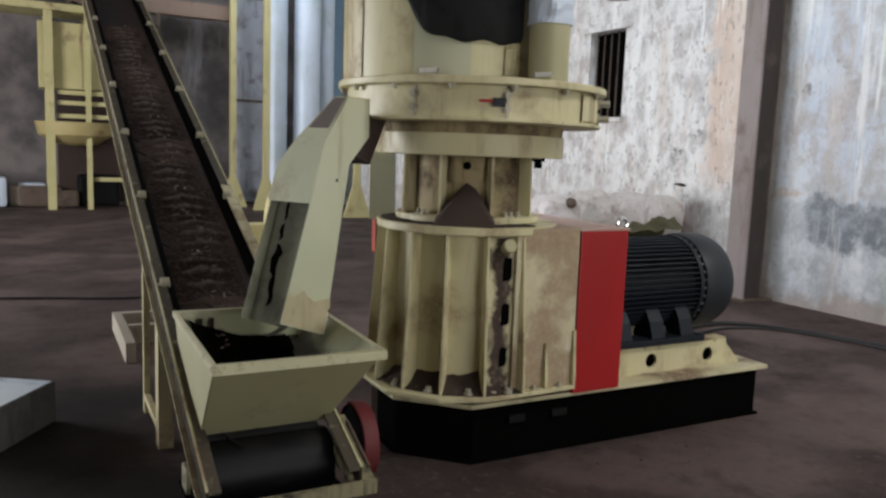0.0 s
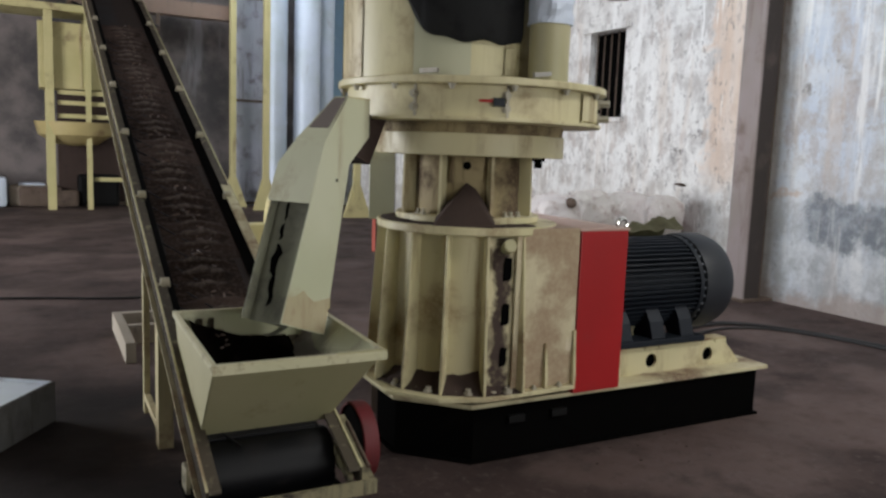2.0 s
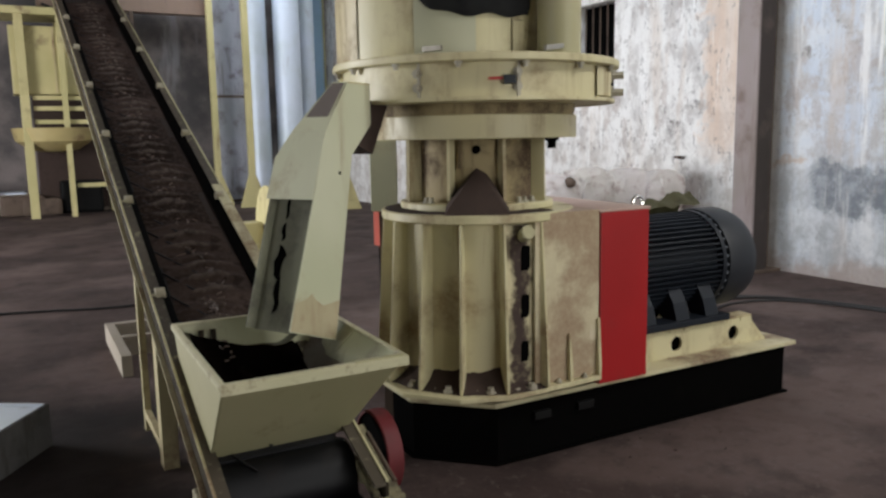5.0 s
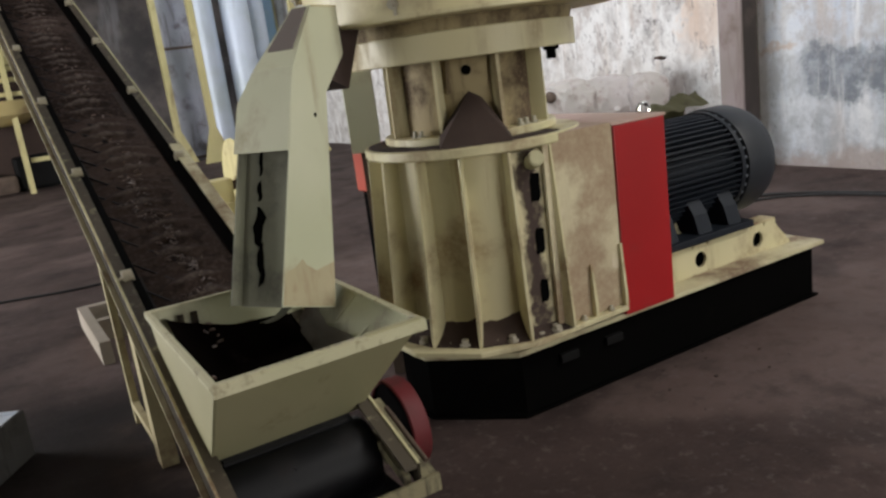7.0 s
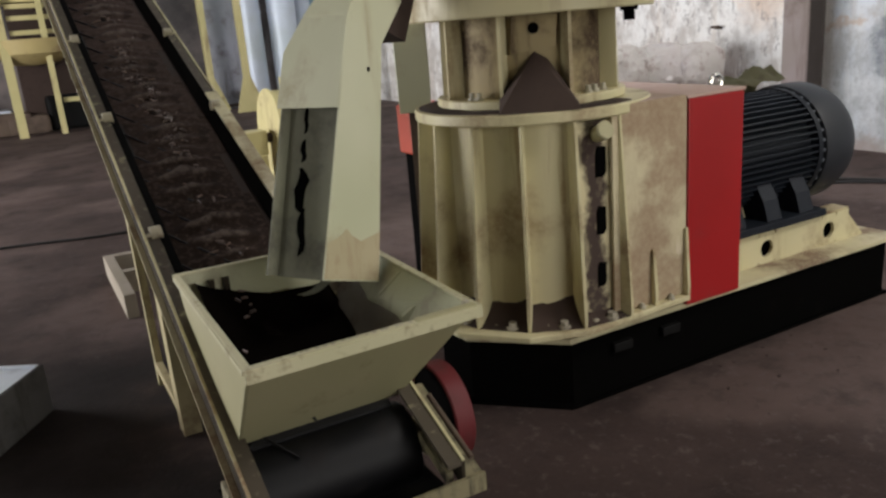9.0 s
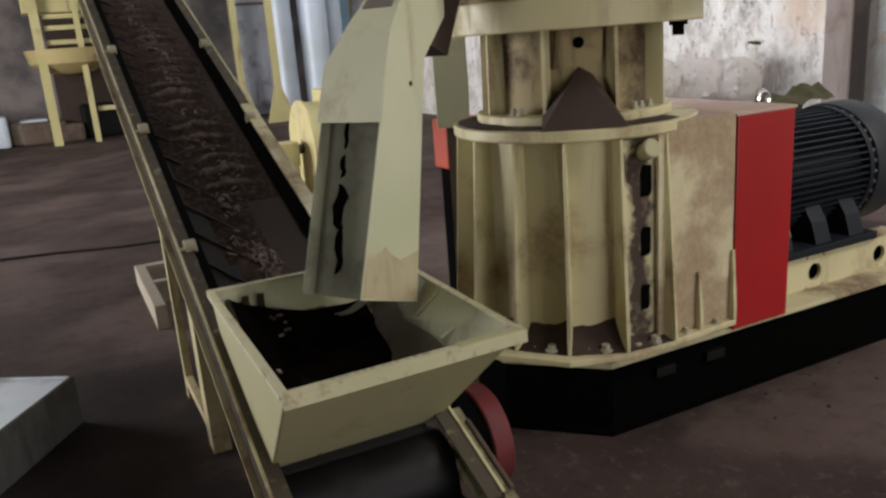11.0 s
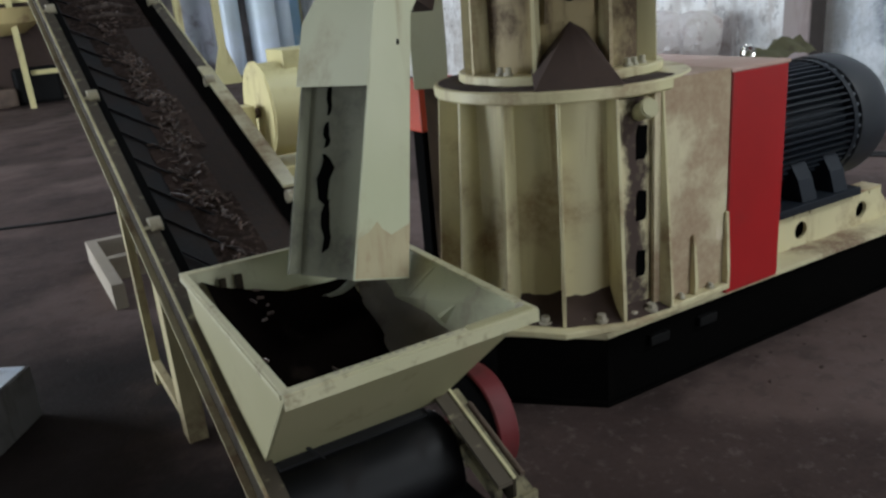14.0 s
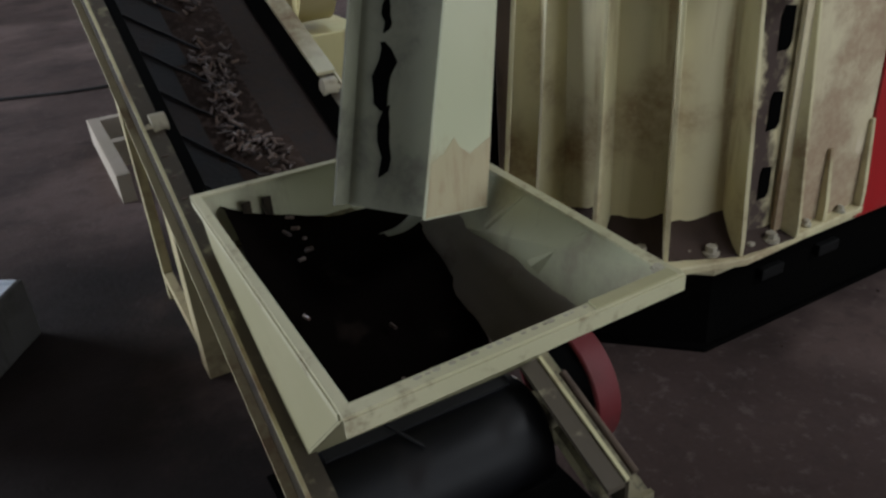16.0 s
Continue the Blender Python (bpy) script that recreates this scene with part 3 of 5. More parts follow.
    for a, r, w in ((-121, 0.475, 0.02), (-99, 0.49, 0.016), (-88, 0.485, 0.018), (-146, 0.48, 0.018)):
        t = radians(a)
        d = Vector((math.cos(t), math.sin(t), 0))
        bm = bmesh.new()
        bmesh.ops.create_icosphere(bm, subdivisions=1, radius=w, matrix=Matrix.Translation(d * r + up * (zb + 0.008)) @ Matrix.Diagonal((1, 0.8, 0.5, 1)))
        part("dust_lump", bm, BOLT, body)
    bm = lathe(bmesh.new(), c, [(0.38, 0.896), (0.40, 0.904), (0.46, 0.900), (0.472, 0.896)], 64, -250, -70)
    for v in bm.verts:
        v.co.z += 0.004 * noise.noise(v.co * 12.0)
    part("dust_layer", bm, DUST, m, "brown wood dust lying on the collar", smooth=True)
    # neck
    neck = part("neck", lathe(bmesh.new(), c, [(0.30, 0.895), (0.30, 1.24)]), NECK_PAINT, m, "cream neck smeared with dark brown dust", smooth=True)
    part("neck_ring", lathe(bmesh.new(), c, [(0.28, 0.9), (0.385, 0.9), (0.39, 0.905), (0.39, 0.93), (0.385, 0.935), (0.28, 0.935)]), CREAM, neck, smooth=True)
    for a in (-55, -100, -142, 173, 140, 100, 60, 20):
        t = radians(a)
        d = Vector((math.cos(t), math.sin(t), 0))
        s = Vector((-d.y, d.x, 0)) * 0.007
        part("rib", slab(bmesh.new(), [d * r + Vector((0, 0, z)) - s for r, z in ((0.29, 0.935), (0.37, 0.935), (0.365, 1.24), (0.29, 1.24))], s * 2), CREAM, neck)
    for a in (-85, -79, -160, -166, -70):
        t = radians(a)
        d = Vector((math.cos(t), math.sin(t), 0))
        part("bolt", bolt(bmesh.new(), d * 0.345 + Vector((0, 0, 0.935)), (0, 0, 1), 0.012, 0.02), BOLT, neck)
    t = radians(-121)
    d = Vector((math.cos(t), math.sin(t), 0))
    s = Vector((-d.y, d.x, 0))
    bm = bmesh.new()
    random.seed(5)
    top = [bm.verts.new(d * r + s * u + Vector((0, 0, z))) for r, u, z in
           ((0.30, 0.0, 1.105), (0.305, 0.05, 1.075), (0.30, -0.06, 1.04), (0.47, -0.15, 0.897), (0.475, 0.15, 0.897), (0.30, 0.15, 0.93), (0.30, -0.14, 0.95), (0.487, 0.0, 0.897), (0.28, -0.12, 0.897), (0.28, 0.12, 0.897))]
    bmesh.ops.convex_hull(bm, input=top)
    part("spilt_dust", bm, DUST, m, "heap of brown wood dust spilling from the neck")
    part("neck_hatch", slab(bmesh.new(), [d * 0.302 + s * u + Vector((0, 0, z)) for u, z in ((-0.09, 1.1), (0.08, 1.12), (0.09, 1.235), (-0.08, 1.235))], d * 0.004), NECK_PAINT, neck)
    part("hatch_bolt", bolt(bmesh.new(), d * 0.306 + Vector((0, 0, 1.19)), d, 0.014, 0.01), BLACK, neck)
    # square plate and ring above the neck
    bm = bmesh.new()
    lathe(bm, c, [(0.0, 1.24), (0.50, 1.24), (0.505, 1.245), (0.505, 1.345), (0.5, 1.35), (0.0, 1.35)])
    part("bearing_plate", bm, CREAM, m, "thick round cream plate", smooth=True)
    part("spigot", lathe(bmesh.new(), c, [(0.49, 1.35), (0.492, 1.353), (0.50, 1.40)]), NECK_PAINT, m, "dusty brown spigot under the ring case", smooth=True)
    ring = part("die_ring_case", lathe(bmesh.new(), c, [(0.0, 1.40), (0.685, 1.40), (0.69, 1.405), (0.69, 1.418), (0.66, 1.42), (0.66, 1.565), (0.0, 1.565)]), CREAM, m, "broad cream ring case", smooth=True)
    part("ring_flange", lathe(bmesh.new(), c, [(0.60, 1.565), (0.705, 1.565), (0.71, 1.57), (0.71, 1.595), (0.705, 1.6), (0.60, 1.6)]), CREAM, ring, smooth=True)
    for a in range(-175, 180, 24):
        t = radians(a)
        d = Vector((math.cos(t), math.sin(t), 0))
        part("bolt", bolt(bmesh.new(), d * 0.685 + Vector((0, 0, 1.563)), (0, 0, -1), 0.012, 0.016), BOLT, ring)
    for a in (-143, -105.5):
        t = radians(a)
        d = Vector((math.cos(t), math.sin(t), 0))
        part("seam_strip", slab(bmesh.new(), [d * 0.66 + Vector((0, 0, 1.42)), d * 0.668 + Vector((0, 0, 1.42)), d * 0.668 + Vector((0, 0, 1.565)), d * 0.66 + Vector((0, 0, 1.565))], Vector((-d.y, d.x, 0)) * 0.012), BOLT, ring)
        for z in (1.46, 1.52):
            part("seam_bolt", bolt(bmesh.new(), d * 0.662 + Vector((0, 0, z)), d, 0.014, 0.02), BOLT, ring)
    # side door of the ring
    bm = lathe(bmesh.new(), c, [(0.663, 1.425), (0.674, 1.43), (0.674, 1.555), (0.663, 1.56)], 10, -66, -46)
    part("ring_door", bm, CREAM, ring)
    for z in (1.45, 1.53):
        t = radians(-42)
        d = Vector((math.cos(t), math.sin(t), 0))
        part("clamp_bolt", bolt(bmesh.new(), d * 0.66 + Vector((0, 0, z)), d, 0.02, 0.05), BOLT, ring)
    t = radians(-72)
    d = Vector((math.cos(t), math.sin(t), 0))
    part("foundation_bolt", bolt(bmesh.new(), d * 0.47 + Vector((0, 0, 1.24)), (0, 0, -1), 0.022, 0.035), BLACK, m)
    # latch with a rusty lever
    latch = part("latch", lathe(bmesh.new(), c, [(0.6615, 1.468), (0.682, 1.472), (0.682, 1.505), (0.6615, 1.51)], 6, -111, -106.4), MOTOR, ring, "dark steel latch")
    part("lever", lathe(bmesh.new(), c, [(0.668, 1.487), (0.676, 1.487), (0.676, 1.499), (0.668, 1.499)], 6, -116.5, -111.2), RED, latch, "red lever")
    # feed bin above
    bc = (-0.09, 0.075)
    binn = part("feed_bin", lathe(bmesh.new(), bc, [(0.57, 1.6), (0.57, 3.2)]), CREAM, m, "cream feed bin", smooth=True)
    part("bin_panel", lathe(bmesh.new(), bc, [(0.571, 1.601), (0.576, 1.601), (0.576, 2.1), (0.571, 2.1)], 12, -136, -109), painted("grey_green_panel", (0.50, 0.50, 0.37), (0.42, 0.40, 0.28), 0.5), binn, "pale grey-green panel", smooth=True)
    part("bin_panel", lathe(bmesh.new(), bc, [(0.571, 1.601), (0.576, 1.601), (0.576, 2.1), (0.571, 2.1)], 12, -205, -168), CREAM_DIRTY, binn, "brown panel at the bin's left edge", smooth=True)
    part("bin_strip", lathe(bmesh.new(), bc, [(0.571, 1.601), (0.580, 1.601), (0.580, 1.75), (0.571, 1.76)], 4, -92, -86), CREAM, binn)
    bm = lathe(bmesh.new(), bc, [(0.585, 1.77), (0.60, 1.80), (0.605, 2.2), (0.59, 3.2)], 48, -144, -84)
    for v in bm.verts:
        a = math.degrees(math.atan2(v.co.y - bc[1], v.co.x - bc[0]))
        k = max(0.0, min(1.0, (-100 - a) / 44))
        if v.co.z < 2.0:
            v.co.z += 0.30 * k ** 5 + 0.008 * math.sin(a * 0.35)
        out = Vector((v.co.x - bc[0], v.co.y - bc[1], 0)).normalized()
        v.co += out * 0.012 * noise.noise(Vector((a * 0.09, v.co.z * 3, 2.0)))
    bmesh.ops.solidify(bm, geom=bm.faces[:], thickness=0.006)
    part("rubber_sleeve", bm, painted("dark_grey_cloth", (0.032, 0.033, 0.036), (0.018, 0.018, 0.02), 0.8, 0.85, False, 3), binn, "dark grey cloth hanging round the bin", smooth=True)
    px, py = 0.073, -0.596
    pipe = part("side_pipe", tube(bmesh.new(), (px, py, 1.6), (px, py, 1.87), 0.095, seg=32), CREAM_CLEAN, binn, smooth=True)
    bm = tube(bmesh.new(), (px, py, 1.86), (px, py, 2.3), 0.104, 0.112, seg=32)
    bmesh.ops.subdivide_edges(bm, edges=[e for e in bm.edges if abs(e.verts[0].co.z - e.verts[1].co.z) > 0.3], cuts=14)
    for v in bm.verts:
        out = Vector((v.co.x - px, v.co.y - py, 0))
        v.co += out * 0.16 * noise.noise(v.co * 22.0)
    part("foil_wrap", bm, SILVER, pipe, "crumpled silver foil wrap")
    bm = tube(bmesh.new(), (px + 0.06, py + 0.02, 2.10), (px + 0.45, py + 0.0, 2.13), 0.085, 0.10, seg=24)
    part("elbow", bm, RUST, pipe, "dark dusty elbow pipe", smooth=True)
    part("elbow_collar", tube(bmesh.new(), (px + 0.36, py + 0.005, 2.123), (px + 0.39, py + 0.004, 2.126), 0.106, seg=24), STEEL, pipe)
    for z in (1.62,):
        for a in (-140, -95):
            t = radians(a)
            d = Vector((math.cos(t), math.sin(t), 0))
            part("toggle_clamp", slab(bmesh.new(), [d * 0.665 + Vector((0, 0, z - 0.012)), d * 0.665 + Vector((0.09, 0, z)), d * 0.665 + Vector((0.09, 0, z + 0.02)), d * 0.665 + Vector((0, 0, z + 0.01))], d * 0.025), STEEL, binn)
    return m


pellet_mill()


def gear_housing():
    g = thing("gear_housing", "flat-sided dusty cream housing joining the mill to its drive", "machine housing", (2.5, CY, MILL_FLOOR))
    o = Matrix.Translation((-2.5, -CY, -MILL_FLOOR))
    zf = MILL_FLOOR + 0.0005
    part("front_plate", boxed(2.33, 2.715, CY - 0.475, CY - 0.459, zf, 1.205, 0.003, o), HOUSING_PAINT, g, "cream side plate covered in brown dust")
    part("rear_plate", boxed(2.33, 2.715, CY + 0.459, CY + 0.475, zf, 1.205, 0.003, o), CREAM_DIRTY, g)
    part("top_plate", boxed(2.36, 2.715, CY - 0.458, CY + 0.458, 1.188, 1.206, 0.003, o), DUST_FILM, g, "top plate under pale brown dust")
    for x, zt in ((2.52, 0.61), (2.70, 0.665)):
        pts = [(x, CY - 0.4755, zf), (x, CY - 0.503, zf), (x, CY - 0.503, zf + 0.05), (x, CY - 0.488, zt), (x, CY - 0.4755, zt)]
        bm = slab(bmesh.new(), [o @ Vector(q) for q in pts], (0.016, 0, 0))
        bmesh.ops.bevel(bm, geom=bm.edges[:], offset=0.002, segments=1, affect="EDGES")
        part("gusset", bm, CREAM, g)
    for x in (2.46, 2.62):
        part("bolt_pad", tube(bmesh.new(), o @ Vector((x, CY - 0.489, zf)), o @ Vector((x, CY - 0.489, zf + 0.004)), 0.013, seg=16), DUST, g)
        part("bolt", bolt(bmesh.new(), o @ Vector((x, CY - 0.489, zf + 0.004)), (0, 0, 1), 0.010, 0.012), BOLT, g)


gear_housing()


def coupling_guard():
    g = thing("coupling_guard", "bright red sheet-metal coupling guard box beside the motor", "machine guard", (2.88, CY, 0.3175))
    o = Matrix.Translation((-2.88, -CY, -0.3175))
    part("shell", boxed(2.722, 3.035, CY - 0.48, CY + 0.48, 0.318, 1.19, 0.006, o), RED, g)
    part("lid", boxed(2.71, 3.045, CY - 0.482, CY + 0.482, 1.1905, 1.204, 0.003, o), painted("dusty_pink_lid", (0.52, 0.38, 0.34), (0.44, 0.30, 0.25), 0.8, 0.8), g, "lid pale with dust")
    part("corner_angle", boxed(3.036, 3.05, CY - 0.47, CY - 0.4, 0.318, 0.42, 0.003, o), CREAM, g)


coupling_guard()


def electric_motor():
    ax, az = CY, 0.80
    m = thing("electric_motor", "large dark grey finned electric motor on a cream bed", "motor", (3.6, CY, 0.487))
    o = Matrix.Translation((-3.6, -CY, -0.487))

    def ring(profile, seg=56):
        bm = bmesh.new()
        rings = []
        for i in range(seg):
            a = 2 * math.pi * i / seg
            rings.append([bm.verts.new(o @ Vector((x, ax + r * math.cos(a), az + r * math.sin(a)))) for r, x in profile])
        for i in range(seg):
            j = (i + 1) % seg
            for k in range(len(profile) - 1):
                bm.faces.new((rings[i][k], rings[j][k], rings[j][k + 1], rings[i][k + 1]))
        return bm
    body = part("stator", ring([(0.0, 3.06), (0.25, 3.06), (0.25, 3.82), (0.0, 3.82)]), MOTOR, m, smooth=True)
    for i in range(56):
        a = 2 * math.pi * i / 56
        if -2.2 < (a - 2 * math.pi if a > math.pi else a) < -0.95:
            continue
        d = Vector((0, math.cos(a), math.sin(a)))
        s = Vector((0, -math.sin(a), math.cos(a))) * 0.004
        c = Vector((0, ax, az))
        bm = slab(bmesh.new(), [o @ (c + d * r + Vector((x, 0, 0)) - s) for r, x in ((0.245, 3.08), (0.292, 3.08), (0.292, 3.8), (0.245, 3.8))], s * 2)
        part("fin", bm, MOTOR, body)
    part("end_shield", ring([(0.0, 3.05), (0.28, 3.05), (0.297, 3.06), (0.297, 3.085), (0.245, 3.09)]), MOTOR, m, smooth=True)
    part("rear_shield", ring([(0.245, 3.8), (0.297, 3.8), (0.30, 3.825), (0.245, 3.835)]), MOTOR, m, smooth=True)
    for i in range(36):
        a = 2 * math.pi * i / 36
        d = Vector((0, math.cos(a), math.sin(a)))
        p = Vector((3.85, ax, az)) + d * 0.288
        part("vent_tooth", tube(bmesh.new(), o @ (p - Vector((0.03, 0, 0))), o @ (p + Vector((0.03, 0, 0))), 0.009, seg=6), VENT, m)
    part("fan_cover", ring([(0.27, 3.845), (0.303, 3.85), (0.309, 3.87), (0.309, 4.02), (0.285, 4.09), (0.2, 4.12), (0.0, 4.12)]), painted("fan_cover_paint", (0.017, 0.020, 0.026), (0.04, 0.04, 0.042), 0.4, 0.5, False), m, "grey rounded fan cover", smooth=True)
    for sy in (-1, 1):
        part("foot_rail", boxed(3.12, 3.80, CY + sy * 0.285 - 0.07, CY + sy * 0.285 + 0.07, 0.4875, 0.525, 0.006, o), MOTOR, m)
        for x in (3.15, 3.40, 3.63):
            bm = slab(bmesh.new(), [o @ Vector(p) for p in ((x, CY + sy * 0.2, 0.525), (x, CY + sy * 0.33, 0.525), (x, CY + sy * 0.30, 0.62), (x, CY + sy * 0.25, 0.70), (x, CY + sy * 0.15, 0.65))], (0.10, 0, 0))
            part("foot", bm, MOTOR, m)
    bm = bmesh.new()
    for i in range(16):
        a, b = 2 * math.pi * i / 16, 2 * math.pi * (i + 1) / 16
        tube(bm, o @ Vector((3.40 + 0.036 * math.cos(a), CY, 1.17 + 0.036 * math.sin(a))), o @ Vector((3.40 + 0.036 * math.cos(b), CY, 1.17 + 0.036 * math.sin(b))), 0.012, seg=8)
    tube(bm, o @ Vector((3.40, CY, 1.04)), o @ Vector((3.40, CY, 1.14)), 0.02, seg=12)
    part("lifting_eye", bm, BRIGHT, m, "shiny lifting eye")
    part("terminal_box", boxed(3.3, 3.62, CY + 0.27, CY + 0.42, 0.75, 1.0, 0.01, o), MOTOR, m)


electric_motor()


def cloth_on_motor():
    bm = bmesh.new()
    random.seed(3)
    n, k = 16, 10
    grid = []
    for i in range(n):
        row = []
        for j in range(k):
            u, v = i / (n - 1), j / (k - 1)
            x, y = 3.52 + 0.42 * u, CY + 0.02 + 0.22 * v
            r = 0.303
            z = 0.80 + math.sqrt(max(r * r - (y - CY) ** 2, 0.01)) + 0.012
            z += 0.03 * math.sin(u * 7) ** 2 * (0.3 + v) + 0.02 * noise.noise(Vector((u * 6, v * 5, 2))) + 0.21 * u * (1 - abs(2 * v - 1)) * (1 - 0.5 * u) + 0.05 * math.exp(-((u - 0.15) / 0.12) ** 2) * v + random.uniform(0, 0.01)
            row.append(bm.verts.new((x, y, z)))
        grid.append(row)
    for i in range(n - 1):
        for j in range(k - 1):
            bm.faces.new((grid[i][j], grid[i + 1][j], grid[i + 1][j + 1], grid[i][j + 1]))
    bmesh.ops.solidify(bm, geom=bm.faces[:], thickness=0.006)
    ob = part("cloth", bm, SACK, smooth=True)
    tagged(ob, "crumpled olive cloth lying on the motor", "cloth")


cloth_on_motor()

def sack_pile():
    film = painted("clear_sack_film", (0.78, 0.72, 0.70), (0.50, 0.40, 0.37), 0.7, 0.4, False, 4, 0.6)
    fn = Nodes(film)
    fold = fn.noise(7, 6, (1, 1, 0.6), rough=0.75)
    fn.bump(fn.mathop("ABSOLUTE", fn.mathop("SUBTRACT", fold, 0.5), 0.0), 1.0, 0.09)
    random.seed(41)
    spots = [(5.75, 7.95, 0.40, 0.78), (6.35, 7.9, 0.42, 0.80), (6.95, 7.8, 0.40, 0.74), (7.32, 7.45, 0.28, 0.62),
             (5.75, 7.85, 0.36, 1.10), (6.25, 7.8, 0.34, 1.16), (6.75, 7.75, 0.36, 1.14), (7.15, 7.55, 0.32, 1.12)]
    for x, y, w, zt in spots:
        low = 0.0 if zt < 0.9 else 0.58
        bm = bmesh.new()
        bmesh.ops.create_icosphere(bm, subdivisions=4, radius=1.0)
        seed = random.uniform(0, 50)
        for v in bm.verts:
            q = v.co.copy()
            f = 1 + 0.10 * noise.noise(q * 2.2 + Vector((seed, 0, 0))) + 0.16 * abs(noise.noise(q * 4 + Vector((0, seed, 0)))) - 0.09 * abs(noise.noise(q * 9 + Vector((seed, 2, 0))))
            box_up = Vector([math.copysign(abs(c) ** 0.8, c) for c in q]) * f
            v.co = Vector((box_up.x * w, box_up.y * w * 0.75, low + (zt - low) * (0.5 + 0.5 * max(-1.0, min(1.08, box_up.z)))))
        ob = part("plastic_sack", bm, film, smooth=True)
        ob.location = (x, y, 0)
        tagged(ob, "pale crumpled plastic sack stacked against the whitewashed wall", "sack", "sacks by the wall")
    bm = bmesh.new()
    bmesh.ops.create_icosphere(bm, subdivisions=3, radius=0.065)
    for v in bm.verts:
        v.co *= 1 + 0.25 * noise.noise(v.co * 9)
    ob = part("dark_bundle", bm, RUST, smooth=True)
    ob.location = (5.80, 7.60, 1.02)
    tagged(ob, "small dark cloth bundle lying on the sacks", "bundle")


sack_pile()

# ---- the inclined conveyor ----
SLOPE = 0.408
ANG = math.atan(SLOPE)
LINE0 = (4.24, 0.845)            # y, z of a point on the rail's bolt line
BX0, BX1 = 0.80, 1.25


def on_line(y, up=0.0):
    """Height of the bolt line at y, moved up square to the slope."""
    return LINE0[1] + SLOPE * (y - LINE0[0]) + up / math.cos(ANG)


Y0, Y1 = 2.93, 14.6
DRUM_Y, DRUM_R = 3.25, 0.135
BELT_DROP = -0.032
DRUM_Z = on_line(DRUM_Y, BELT_DROP) - DRUM_R / math.cos(ANG)


def rail_section(bm, x0, x1, lo, hi, y0=Y0, y1=Y1, m=None):
    pts = [(x0, y0, on_line(y0, lo)), (x0, y1, on_line(y1, lo)), (x0, y1, on_line(y1, hi)), (x0, y0, on_line(y0, hi))]
    return slab(bm, pts, (x1 - x0, 0, 0))


